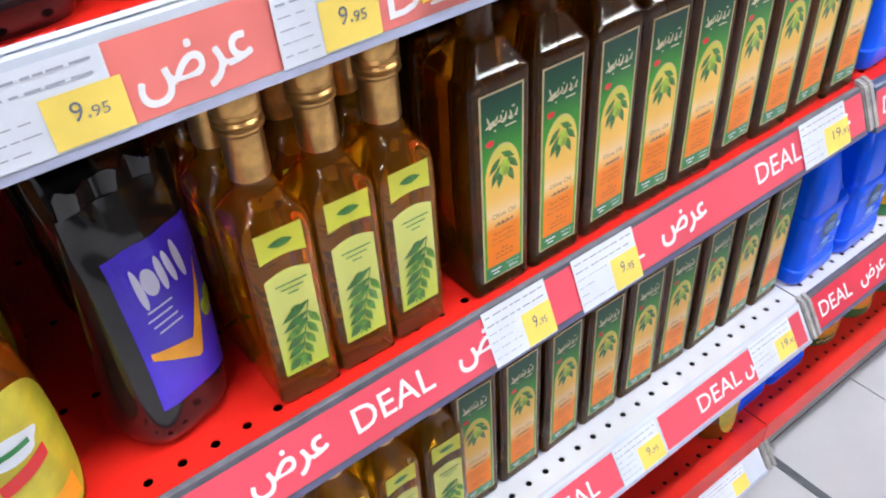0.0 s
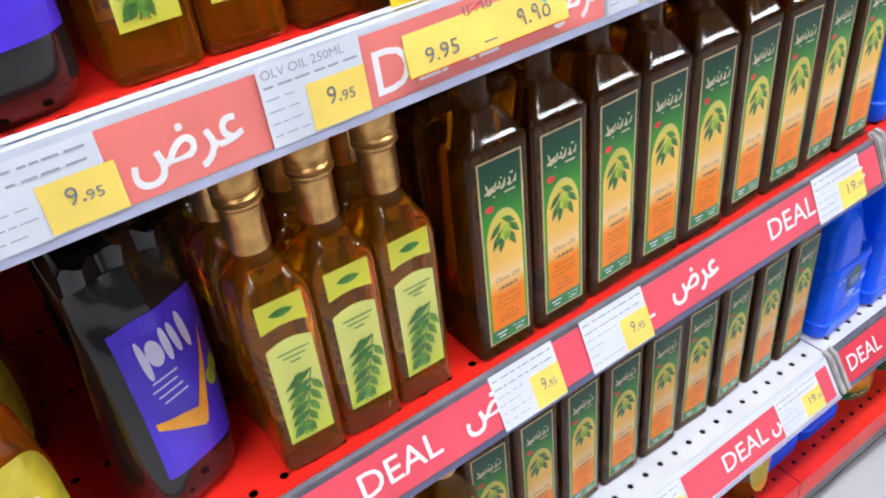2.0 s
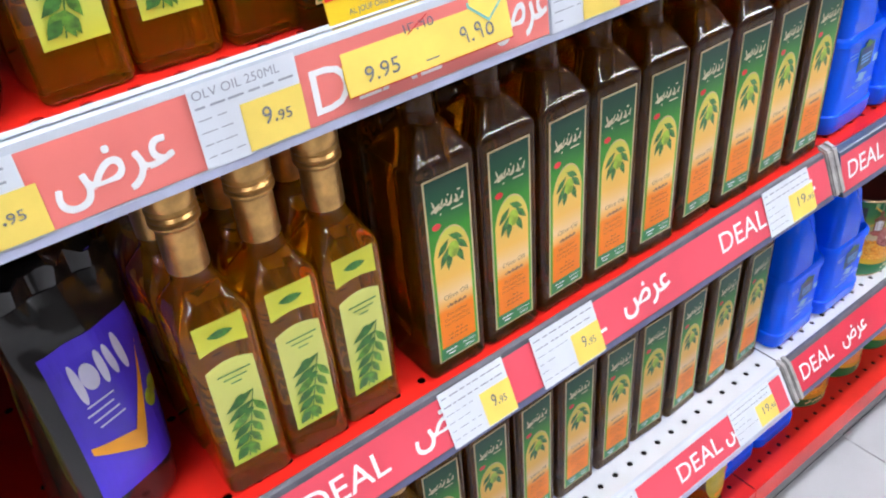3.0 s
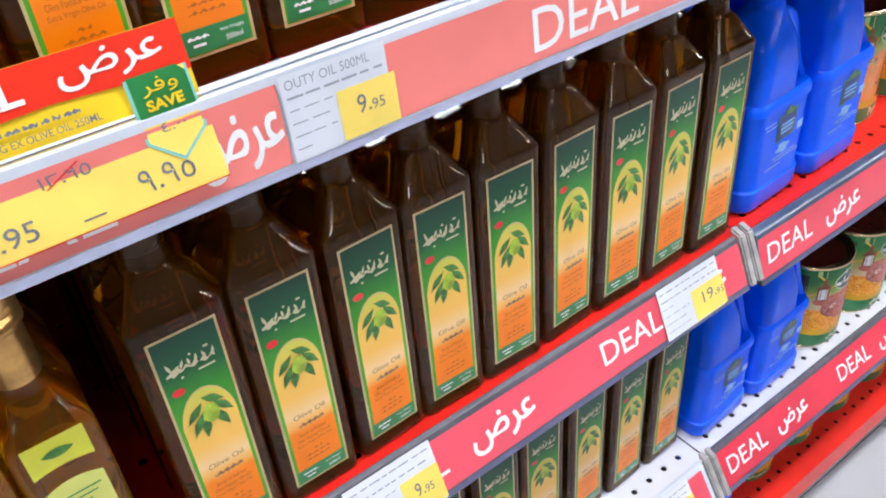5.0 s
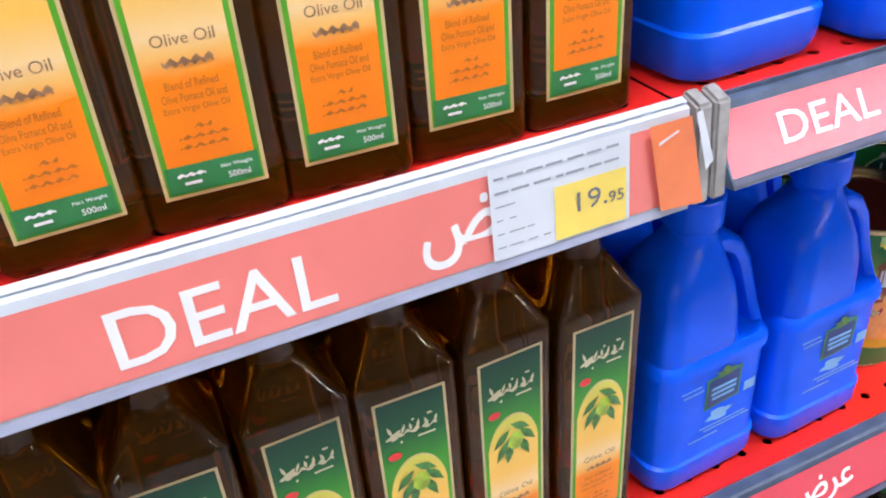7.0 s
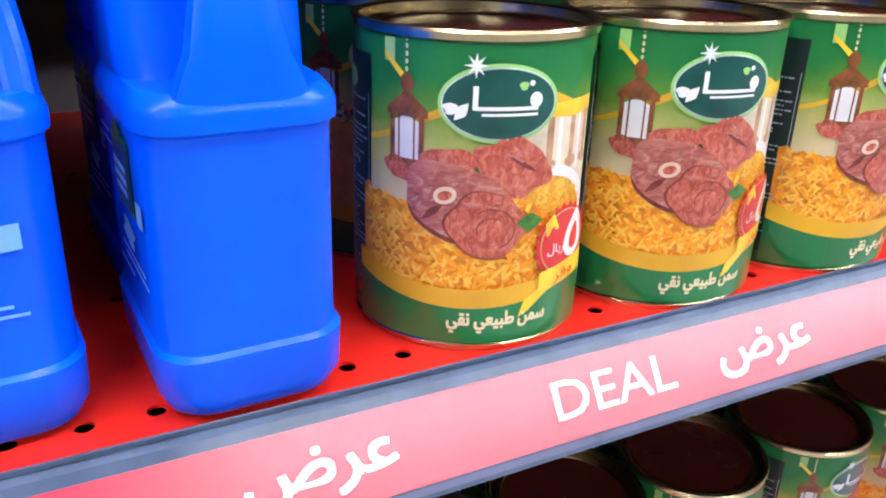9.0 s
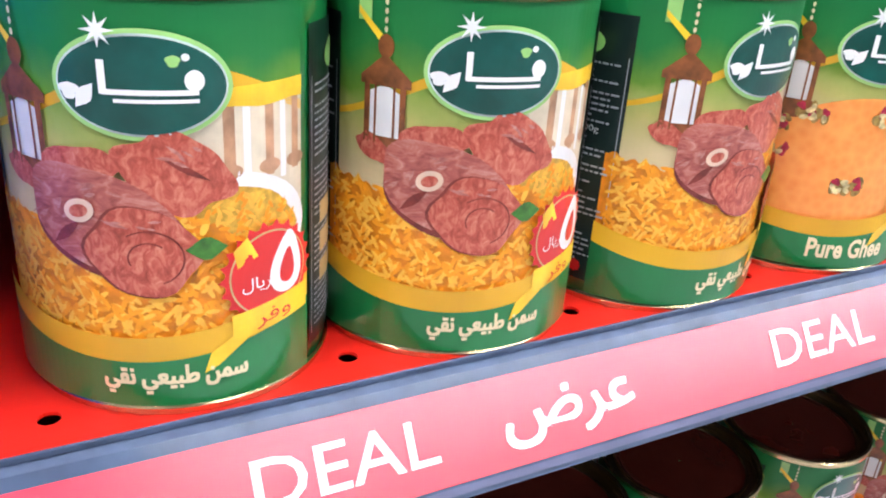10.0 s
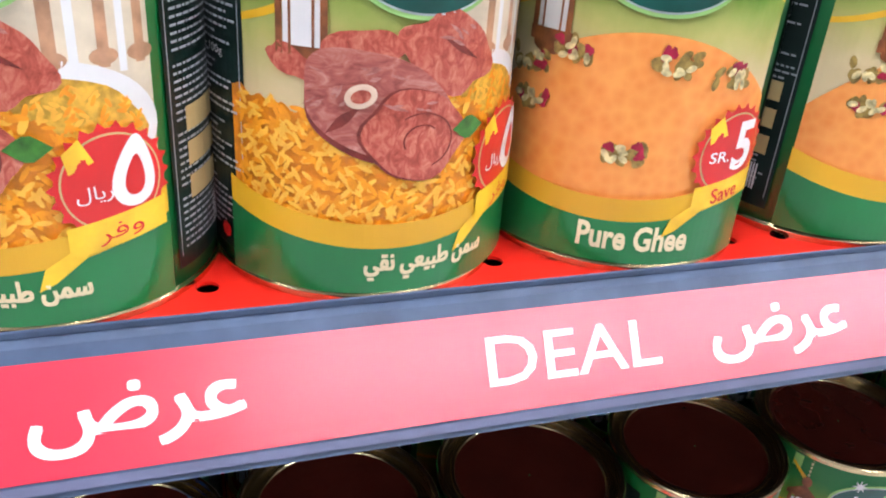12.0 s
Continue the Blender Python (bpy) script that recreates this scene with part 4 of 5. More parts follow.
def black_pouch():
    t = thing("refill_pouch", None, "glossy black plastic stand-up pouch with violet-blue label", "pouch", "black pouches with violet-blue labels")
    bm = bmesh.new()
    rings = []
    n = 22
    for i in range(27):
        v = PH * i / 26
        w = pouch_width(v)
        ring = []
        for sgn in (-1, 1):
            for k in range(n):
                c = math.cos(math.pi * k / n)
                u = -sgn * w * c * -1 if sgn > 0 else -w * c
                ring.append(bm.verts.new((u, sgn * pouch_depth(u, v) + crease(u, v, 0), v)))
        rings.append(ring)
    for a, b in zip(rings, rings[1:]):
        for k in range(len(a)):
            bm.faces.new((a[k], a[(k + 1) % len(a)], b[(k + 1) % len(a)], b[k]))
    bm.faces.new(rings[0][::-1])
    bm.faces.new(rings[-1])
    part("pouch_body", bm, GLASS_BLACK, t, smooth=True)
    bm = bmesh.new()
    last = None
    for k in range(25):
        u = -PW * 0.98 + PW * 1.96 * k / 24
        y = crease(u, PH, 0) + 0.003 * math.sin(k * 0.9)
        cur = [bm.verts.new((u, crease(u, PH, 0) + d, PH - 0.004)) for d in (-0.0015, 0.0015)] + [bm.verts.new((u, y + d, PH + 0.013 + 0.002 * math.sin(k * 1.3))) for d in (0.0006, -0.0006)]
        if last:
            for q in range(4):
                bm.faces.new((last[q], cur[q], cur[(q + 1) % 4], last[(q + 1) % 4]))
        last = cur
    part("top_seal", bm, GLASS_BLACK, t, "crinkled heat-sealed top edge", smooth=True)
    ct, st = math.cos(0.04), math.sin(0.04)

    def m(u, v, e=0.0):
        du, dv = u - 0.030, v - 0.054
        x, z = 0.003 + (du * ct - dv * st) * 1.03, 0.089 + du * st + dv * ct
        return Vector((x, -pouch_depth(x, z) + crease(x, z, 0) - 0.0006 - e, z))

    def sheet(bm, u0, u1, lo, hi, e, n=14):
        rows = 10
        vs = [[bm.verts.new(m(u0 + (u1 - u0) * i / n, (lo(u0 + (u1 - u0) * i / n) if callable(lo) else lo) + ((hi(u0 + (u1 - u0) * i / n) if callable(hi) else hi) - (lo(u0 + (u1 - u0) * i / n) if callable(lo) else lo)) * j / rows, e)) for j in range(rows + 1)] for i in range(n + 1)]
        for i in range(n):
            for j in range(rows):
                bm.faces.new((vs[i][j], vs[i + 1][j], vs[i + 1][j + 1], vs[i][j + 1]))
    lab = decal("label", t, VIOLET, lambda bm: sheet(bm, 0, 0.062, 0, 0.106, 0), "violet-blue printed label")

    def check(bm):
        sheet(bm, 0.004, 0.034, lambda u: 0.038 - (u - 0.004) * 0.62, lambda u: 0.043 - (u - 0.004) * 0.28, 0.0006)
        sheet(bm, 0.0325, 0.056, lambda u: 0.0205 + max(0, u - 0.036) * 3.2, lambda u: 0.034 + (u - 0.0325) * 2.1, 0.0008)
    decal("swoosh", lab, ORANGE_INK, check)

    def brand(bm):
        for cu, a, b, q in ((0.013, 0.0026, 0.0135, 0.05), (0.021, 0.0055, 0.0085, 0.1), (0.030, 0.0026, 0.0110, 0.0), (0.0365, 0.0024, 0.0105, 0.1), (0.044, 0.0026, 0.0125, 0.05)):
            add_blob(bm, m, cu, 0.082 + 0.1 * (cu - 0.014), oval(a, b), 0.0006, 20, 2, q)
    decal("brand_shape", lab, LILAC, brand)
    decal("small_print", lab, LILAC, lambda bm: [sheet(bm, u, u + 0.018, v, v + 0.0012, 0.0005, 4) for u, v in ((0.012, 0.066), (0.010, 0.061), (0.012, 0.056), (0.014, 0.051))])
    for u, v in ((0.050, 0.046), (0.055, 0.052)):
        decal("olive", lab, OLIVE, lambda bm: add_blob(bm, m, u, v, oval(0.0045, 0.0065), 0.0008, 16, 3))
    return t


black = black_pouch()
black.matrix_basis = pose(0.284, 0.078, DECK_B, 0, 6, 22)
for x, y, z, q in ((0.300, 0.158, DECK_B, 10), (0.297, 0.225, DECK_B, 0), (0.297, 0.3, DECK_B, 0), (0.275, 0.062, DECK_A, 5), (0.185, 0.065, DECK_A, -4), (0.27, 0.15, DECK_A, 2)):
    copy_thing(black, pose(x, y, z, 0, 0, q))


def pear_bottle():
    t = thing("oil_bottle", None, "rounded orange plastic bottle with yellow-green wrap label", "oil bottle")
    part("bottle_body", lathe([(0.03, 0), (0.034, 0.004), (0.036, 0.02), (0.037, 0.08), (0.033, 0.12), (0.024, 0.155), (0.016, 0.18), (0.0135, 0.19), (0.0135, 0.21)], 40), ORANGE_CAP, t, smooth=True)
    part("cap", lathe([(0.0155, 0.2095), (0.0155, 0.23), (0.0145, 0.232)], 24), CAP_DARK, t)
    m = can_map(0.0374)
    lab = decal("label", t, mat("olive_yellow_label", (0.55, 0.47, 0.03), 0.4, vary=0.25, coat=0.4), lambda bm: add_blob(bm, m, 0, 0.066, lambda q: (0.042 * math.copysign(abs(math.cos(q)) ** 0.7, math.cos(q)), 0.056 * math.copysign(abs(math.sin(q)) ** 0.8, math.sin(q))), 0.0004, 36, 6))
    decal("brand_shape", lab, PAPER, lambda bm: add_blob(bm, m, 0.0, 0.085, lumpy(0.018, 0.010, 0.08, 4), 0.0010, 24, 3))
    decal("brand_script", lab, GREEN_MID, lambda bm: add_band(bm, m, -0.012, 0.012, 0.083, 0.087, 0.0015, 8))
    decal("red_flash", lab, RED_INK, lambda bm: add_band(bm, m, -0.012, 0.018, lambda u: 0.06 + 0.3 * u, lambda u: 0.07 + 0.3 * u, 0.0010, 10))
    decal("orange_foot", lab, ORANGE_INK, lambda bm: add_band(bm, m, -0.026, 0.026, 0.02, lambda u: 0.034 + 0.2 * u, 0.0010, 12))
    return t


pear = pear_bottle()
pear.matrix_basis = pose(0.185, 0.060, DECK_B, 0, 0, 12)
for x, y in ((0.10, 0.062), (0.19, 0.185), (0.10, 0.185), (0.19, 0.27), (0.10, 0.27)):
    copy_thing(pear, pose(x, y, DECK_B, 0, 0, -10))
copy_thing(pear, pose(0.94, 0.07, DECK_D, 0, 0, 30))


# ---- blue plastic jugs ----
def blue_jug():
    t = thing("oil_jug", None, "bright blue plastic oil jug with moulded handle", "jug", "blue oil jugs on the shelves")
    ax, ay, r = 0.0445, 0.032, 0.015
    secs = [(0, ax - 0.008, ay - 0.008, r), (0.003, ax - 0.003, ay - 0.003, r), (0.009, ax - 0.0005, ay - 0.0005, r), (0.0235, ax, ay, r), (0.0245, ax, ay, r), (0.026, ax - 0.0016, ay - 0.0016, r), (0.028, ax - 0.0018, ay - 0.0018, r),
            (0.094, ax - 0.0018, ay - 0.0018, r), (0.0965, ax - 0.0016, ay - 0.0016, r), (0.098, ax, ay, r), (0.103, ax, ay, r), (0.106, ax - 0.001, ay - 0.001, r), (0.109, ax - 0.004, ay - 0.003, r)]
    part("lower_body", loft(secs, 6), JUG_BLUE, t, smooth=True)
    # shoulder tank beside the handle opening
    up = [(0.107, 0.0315, ay - 0.003, 0.013, -0.0105, 0), (0.112, 0.0305, ay - 0.002, 0.013, -0.0120, 0), (0.135, 0.0290, ay - 0.002, 0.013, -0.0135, 0), (0.152, 0.0270, ay - 0.004, 0.014, -0.0145, 0), (0.163, 0.0240, ay - 0.008, 0.015, -0.0135, 0), (0.172, 0.0195, 0.019, 0.016, -0.0100, 0), (0.178, 0.0160, 0.0160, 0.0155, -0.0075, 0), (0.182, 0.0145, 0.0145, 0.0145, -0.0065, 0), (0.188, 0.0145, 0.0145, 0.0145, -0.0065, 0)]
    part("shoulder", loft(up, 6), JUG_BLUE, t, smooth=True)
    # handle: a rounded bar bent from the shoulder down to the ledge
    bm = bmesh.new()
    path = [(0.000, 0.170), (0.011, 0.169), (0.0215, 0.163), (0.0295, 0.151), (0.0345, 0.136), (0.0370, 0.119), (0.0378, 0.102)]
    rings = []
    for i, (x, z) in enumerate(path):
        x2, z2 = path[min(i + 1, len(path) - 1)]
        x1, z1 = path[max(i - 1, 0)]
        d = Vector((x2 - x1, 0, z2 - z1)).normalized()
        side = Vector((d.z, 0, -d.x))
        rings.append([bm.verts.new(Vector((x, 0, z)) + side * p * 0.7 + Vector((0, 1, 0)) * q * (1.0, 1.0, 1.0, 0.95, 0.95, 1.25, 1.9)[i]) for p, q in rounded_ring(0.0085, 0.0125, 0.006, 4)])
    for a, b in zip(rings, rings[1:]):
        for i in range(len(a)):
            bm.faces.new((a[i], a[(i + 1) % len(a)], b[(i + 1) % len(a)], b[i]))
    bm.faces.new(rings[0])
    bm.faces.new(rings[-1][::-1])
    part("handle", bm, JUG_BLUE, t, smooth=True)
    bm = lathe([(0.0168, 0.1865), (0.0175, 0.1875), (0.0175, 0.204), (0.0165, 0.2055)], 32)
    bmesh.ops.translate(bm, verts=bm.verts, vec=(-0.0065, 0, 0))
    part("cap", bm, JUG_BLUE, t, smooth=True)
    m = flat_map(0, -ay + 0.0012, 0)
    lab = decal("label", t, GREEN_MID, lambda bm: add_quad(bm, m, [(-0.010, 0.064), (0.018, 0.066), (0.018, 0.091), (-0.010, 0.089)], 0), "small dark printed label")
    decal("label_ground", lab, JUG_DARK, lambda bm: add_quad(bm, m, [(-0.0085, 0.0655), (0.0165, 0.0675), (0.0165, 0.089), (-0.0085, 0.0875)], 0.0003))
    decal("leaf_mark", lab, LEAF, lambda bm: add_blob(bm, m, 0.004, 0.091, lumpy(0.006, 0.004, 0.3, 5), 0.0005, 20, 1))
    decal("label_bar", lab, JUG_INK, lambda bm: [add_band(bm, m, u0, u1, v, v + 0.0022, 0.0006, 2) for u0, u1, v in ((-0.006, 0.014, 0.079), (-0.006, 0.014, 0.075), (-0.005, 0.013, 0.071))])
    decal("white_square", t, JUG_INK, lambda bm: add_quad(bm, m, [(0.022, 0.0655), (0.031, 0.066), (0.031, 0.074), (0.022, 0.0735)], 0))
    for u0, u1, v in ((-0.012, 0.026, 0.048), (-0.008, 0.03, 0.045), (-0.02, 0.004, 0.040), (-0.028, -0.012, 0.082), (-0.03, -0.014, 0.086)):
        decal("print_line", t, JUG_INK, lambda bm: add_band(bm, m, u0, u1, v, v + 0.0011, 0, 2))
    decal("print_mark", t, JUG_INK, lambda bm: add_blob(bm, m, 0.003, 0.056, lumpy(0.009, 0.005, 0.2, 4), 0, 20, 1))
    return t


jug = blue_jug()
jug.matrix_basis = pose(1.051, 0.057, DECK_A, 0, 0, 3)
for x, y, z, q in ((1.146, 0.059, DECK_A, -88), (1.05, 0.135, DECK_A, 5), (1.146, 0.155, DECK_A, -86),
                   (1.056, 0.058, DECK_B, 3), (1.151, 0.058, DECK_B, 2), (1.056, 0.135, DECK_B, 0), (1.151, 0.135, DECK_B, 0),
                   (1.050, 0.062, DECK_C, 2), (1.145, 0.060, DECK_C, 0), (1.05, 0.135, DECK_C, 0), (1.145, 0.135, DECK_C, 0),
                   (1.005, 0.078, DECK_D, 2), (1.097, 0.078, DECK_D, 0), (1.005, 0.15, DECK_D, 0), (1.097, 0.15, DECK_D, 0)):
    copy_thing(jug, pose(x, y, z, 0, 0, q))


# ---- ghee cans ----
CR, CH = 0.0470, 0.1215


def ghee_can():
    t = thing("ghee_can", None, "green printed ghee can with gold rims and dark lid", "can", "green ghee cans on the shelves")
    body = part("can_body", lathe([(CR - 0.002, 0.0015), (CR, 0.003), (CR, CH - 0.003)], 72, False), CAN_GREEN, t, "green lithographed tin body", smooth=False)
    for f in body.data.polygons:
        f.use_smooth = len(f.vertices) == 4
    part("bottom_rim", lathe([(CR - 0.003, 0), (CR + 0.0006, 0.0), (CR + 0.0010, 0.001), (CR + 0.0010, 0.0022), (CR + 0.0003, 0.0032)], 72, False, False), TIN_GOLD, t, smooth=True)
    part("top_rim", lathe([(CR + 0.0002, CH - 0.0042), (CR + 0.0011, CH - 0.0034), (CR + 0.0013, CH - 0.001), (CR + 0.0006, CH), (CR - 0.001, CH), (CR - 0.0018, CH - 0.001), (CR - 0.0022, CH - 0.0045), (CR - 0.0028, CH - 0.0052), (CR - 0.006, CH - 0.0050), (CR - 0.0066, CH - 0.0042), (CR - 0.0078, CH - 0.0042), (CR - 0.0084, CH - 0.005)], 72, False, False), TIN_GOLD, t, "bright gold rolled rim", smooth=True)
    part("lid", lathe([(0.0005, CH - 0.0054), (CR - 0.0105, CH - 0.0054), (CR - 0.0082, CH - 0.0050)], 72, False, False), TIN_LID, t, "dark reflective lid")
    m = can_map(CR)
    d2u = CR * math.pi / 180

    def face(c, meat):
        s = c * d2u
        w = 62 * d2u
        pic = decal("picture", t, CAN_GLOW, lambda bm: add_band(bm, m, s - w, s + w, 0.018, CH - 0.0048, 0.0003, 40), "printed food picture")
        mm = lambda u, v, e=0.0: m(s + u, min(v * 1.06 + 0.001, CH - 0.0045), e + 0.0003)
        rnd = random.Random(7 if meat else 9)
        # gold sash behind the emblem
        decal("sash", pic, GOLD_BAND, lambda bm: add_band(bm, mm, -w, w, lambda u: 0.083 + 0.010 * math.sin(u * 45 + 1) - 0.001, lambda u: 0.0848 + 0.011 * math.sin(u * 45 + 1), 0.0001, 40))
        if meat:
            decal("table_print", pic, CREAM_PRINT, lambda bm: add_band(bm, mm, 0.0, w, 0.056, lambda u: 0.066 + 0.019 * min(1, u / 0.02), 0.0001, 20))
            decal("plate", pic, PLATE, lambda bm: add_blob(bm, mm, 0.0270, 0.0525, oval(0.0245, 0.0155), 0.0002, 36, 6, -0.12))
            decal("far_rice", pic, RICE_FAR, lambda bm: add_blob(bm, mm, 0.0255, 0.0500, lumpy(0.0225, 0.0145, 0.02, 7), 0.0003, 36, 6, -0.12))
            decal("rice", pic, RICE, lambda bm: add_band(bm, mm, -w, 0.030, 0.018, lambda u: 0.0575 + 0.004 * math.sin(u * 60) - 14 * max(0, u) ** 2 + 0.001 * math.sin(u * 900), 0.0004, 60))

            def grains(bm, k):
                for i in range(420):
                    u = rnd.uniform(-0.047, 0.046)
                    v = rnd.uniform(0.021, 0.0585 + 0.004 * math.sin(u * 60) - 6 * max(0, u - 0.02) ** 2)
                    f = 0.75 if u > 0.02 and v > 0.045 else 1.0
                    add_blob(bm, mm, u, v, oval(f * rnd.uniform(0.0018, 0.0027), f * 0.00072), 0.0006 + 0.0003 * rnd.random(), 8, 1, rnd.uniform(-1.3, 1.3))
            tagged(decal("rice_grain", pic, RICE_GRAIN, lambda bm: grains(bm, 0)), kind="stuff")
            tagged(decal("rice_grain", pic, RICE_PALE, lambda bm: grains(bm, 1)), kind="stuff")
            decal("meat_back", pic, MEAT_LT, lambda bm: (add_blob(bm, mm, 0.0125, 0.0690, lumpy(0.0148, 0.0098, 0.09, 4, 1), 0.0010, 40, 4, -0.35), add_blob(bm, mm, -0.0130, 0.0690, lumpy(0.0115, 0.0060, 0.1, 3, 2), 0.0011, 28, 3, 0.3), add_blob(bm, mm, -0.0300, 0.0655, lumpy(0.0080, 0.0035, 0.12, 3, 2), 0.0009, 20, 3, -0.4)))
            decal("meat", pic, MEAT, lambda bm: add_blob(bm, mm, -0.0078, 0.0568, lumpy(0.0205, 0.0130, 0.05, 3, 0.6), 0.0014, 48, 5, -0.28))

            def crevices(bm):
                add_blob(bm, mm, -0.0075, 0.0556, lumpy(0.0209, 0.0137, 0.05, 3, 0.6), 0.0013, 48, 5, -0.28)
                add_blob(bm, mm, 0.0027, 0.0484, lumpy(0.0146, 0.0122, 0.05, 4, 0.3), 0.0017, 36, 4, -0.2)
                add_blob(bm, mm, -0.0165, 0.0525, leaf(0.0060, 0.0014), 0.00165, 18, 2, 0.7)
                add_blob(bm, mm, 0.0150, 0.0700, leaf(0.0070, 0.0009), 0.0012, 18, 2, -0.5)
                for r, a0, nq in ((0.0085, -1.2, 17), (0.0048, 0.8, 14)):
                    for q in [a0 + 0.2 * k for k in range(nq)]:
                        add_quad(bm, mm, [(0.0045 + f * math.cos(g), 0.0470 + 0.85 * f * math.sin(g)) for f, g in ((r, q), (r + 0.0005, q), (r + 0.0005, q + 0.2), (r, q + 0.2))], 0.0020)
            decal("meat_crevice", pic, MEAT_DARK, crevices)
            decal("meat_front", pic, MEAT_LT, lambda bm: add_blob(bm, mm, 0.0033, 0.0484, lumpy(0.0142, 0.0119, 0.05, 4, 0.3), 0.0018, 36, 4, -0.2))

            def sheen(bm):
                for k in range(26):
                    cu, cv, e, q, du, dv = ((-0.0125, 0.0648, 0.0016, 0.05, 0.011, 0.0022), (-0.0205, 0.0590, 0.0016, 0.8, 0.0045, 0.003), (0.0010, 0.0562, 0.0021, -0.25, 0.006, 0.0012), (0.0110, 0.0735, 0.0013, -0.4, 0.0075, 0.0022))[k % 4]
                    add_blob(bm, mm, cu + rnd.uniform(-du, du), cv + rnd.uniform(-dv, dv), leaf(rnd.uniform(0.0010, 0.0028), rnd.uniform(0.0003, 0.0007)), e + 0.00002 * k, 10, 1, q + rnd.uniform(-0.4, 0.4))
            tagged(decal("meat_sheen", pic, MEAT_PALE, sheen), kind="stuff")
            decal("bone_ring", pic, BONE, lambda bm: add_blob(bm, mm, -0.0120, 0.0590, oval(0.0042, 0.0031), 0.0022, 20, 2, 0.3))
            decal("bone_hollow", pic, MEAT_LT, lambda bm: add_blob(bm, mm, -0.0120, 0.0590, oval(0.0026, 0.0017), 0.0024, 16, 2, 0.3))
            decal("mint_leaf", pic, LEAF, lambda bm: add_blob(bm, mm, 0.0190, 0.0490, leaf(0.0055, 0.0034), 0.0020, 18, 2))
            decal("jar_print", pic, COPPER, lambda bm: [add_band(bm, mm, u - d, u + d, 0.0655, 0.0850, 0.00018, 2) for u, d in ((0.0265, 0.0016), (0.0385, 0.0014), (0.0480, 0.0013))] + [add_blob(bm, mm, u, 0.0680, oval(0.0036, 0.0020), 0.0002, 16, 2) for u in (0.0265, 0.0385, 0.0480)])
            decal("jar_sheen", pic, PLATE, lambda bm: [add_band(bm, mm, u - d, u + d, 0.0640, 0.0845, 0.00016, 2) for u, d in ((0.0315, 0.0011), (0.0432, 0.0010))])
            decal("gold_rim", pic, RIBBON, lambda bm: add_band(bm, mm, 0.0240, w, lambda u: 0.0845 + 0.0004 * math.sin(u * 300), lambda u: 0.0895 + 0.02 * (u - 0.024), 0.0003, 12))
        else:
            decal("cake", pic, CAKE, lambda bm: add_band(bm, mm, -w, w, 0.018, lambda u: 0.073 - 9 * (u - 0.004) ** 2, 0.0004, 50))
            for k, (u, v) in enumerate(((-0.019, 0.0665), (0.011, 0.0655), (0.031, 0.062), (-0.034, 0.060), (-0.032, 0.049), (0.0, 0.0385))):
                tagged(decal("nut_garnish", pic, SEED, lambda bm: [add_blob(bm, mm, u + rnd.uniform(-0.0065, 0.0065), v + rnd.uniform(-0.0032, 0.0022), oval(0.0021, 0.0012), 0.0008, 10, 1, rnd.uniform(0, 3)) for i in range(13)]), kind="stuff")
                tagged(decal("petal_garnish", pic, PETAL, lambda bm: [add_blob(bm, mm, u + rnd.uniform(-0.006, 0.006), v + rnd.uniform(-0.001, 0.003), lumpy(0.0019, 0.0014, 0.25, 3), 0.0010, 10, 1, rnd.uniform(0, 3)) for i in range(3)]), kind="stuff")
                tagged(decal("nut_garnish", pic, NUT, lambda bm: [add_blob(bm, mm, u + rnd.uniform(-0.005, 0.005), v + rnd.uniform(-0.003, 0.0015), oval(0.0017, 0.0010), 0.0012, 10, 1, rnd.uniform(0, 3)) for i in range(6)]), kind="stuff")
        decal("gold_band", pic, GOLD_BAND, lambda bm: add_band(bm, mm, -w, w, lambda u: 0.0165 + 3.2 * (u + 0.004) ** 2, lambda u: 0.0240 + 3.4 * (u + 0.004) ** 2, 0.0020, 40))
        decal("green_foot", pic, CAN_GREEN, lambda bm: add_band(bm, mm, -w, w, 0.003, lambda u: 0.0168 + 3.2 * (u + 0.004) ** 2, 0.0021, 40))
        # emblem
        decal("emblem_edge", pic, LOGO_EDGE, lambda bm: add_blob(bm, mm, 0.006, 0.0905, oval(0.0218, 0.0132), 0.0008, 44, 5))
        decal("emblem_ring", pic, RING_SILVER, lambda bm: add_blob(bm, mm, 0.006, 0.0905, oval(0.0206, 0.0121), 0.0010, 44, 5))
        decal("emblem", pic, LOGO_TEAL, lambda bm: add_blob(bm, mm, 0.006, 0.0905, oval(0.0200, 0.0115), 0.0012, 44, 5), "dark green oval emblem")

        mb = lambda u, v, e=0.0: mm(u * 0.92 + 0.004, v * 0.92 + 0.0095, e)

        def brand(bm):
            add_band(bm, mb, -0.008, 0.0165, 0.0858, 0.0872, 0.0015, 8)
            add_band(bm, mb, -0.005, 0.0165, 0.0838, 0.0848, 0.0015, 8)
            add_band(bm, mb, -0.0085, -0.0065, 0.086, 0.0945, 0.0015, 3)
            add_blob(bm, mb, 0.0155, 0.0895, oval(0.0026, 0.0028), 0.0015, 16, 2)
            add_blob(bm, mb, 0.0135, 0.0955, oval(0.0011, 0.001), 0.0015, 10, 1)
            add_blob(bm, mb, -0.0125, 0.0852, leaf(0.0042, 0.0022), 0.0015, 16, 2, 0.9)
            add_blob(bm, mb, -0.0165, 0.0862, lumpy(0.0026, 0.0022, 0.15, 3), 0.0015, 16, 2)
        decal("brand_shape", pic, INK_WHITE, brand)
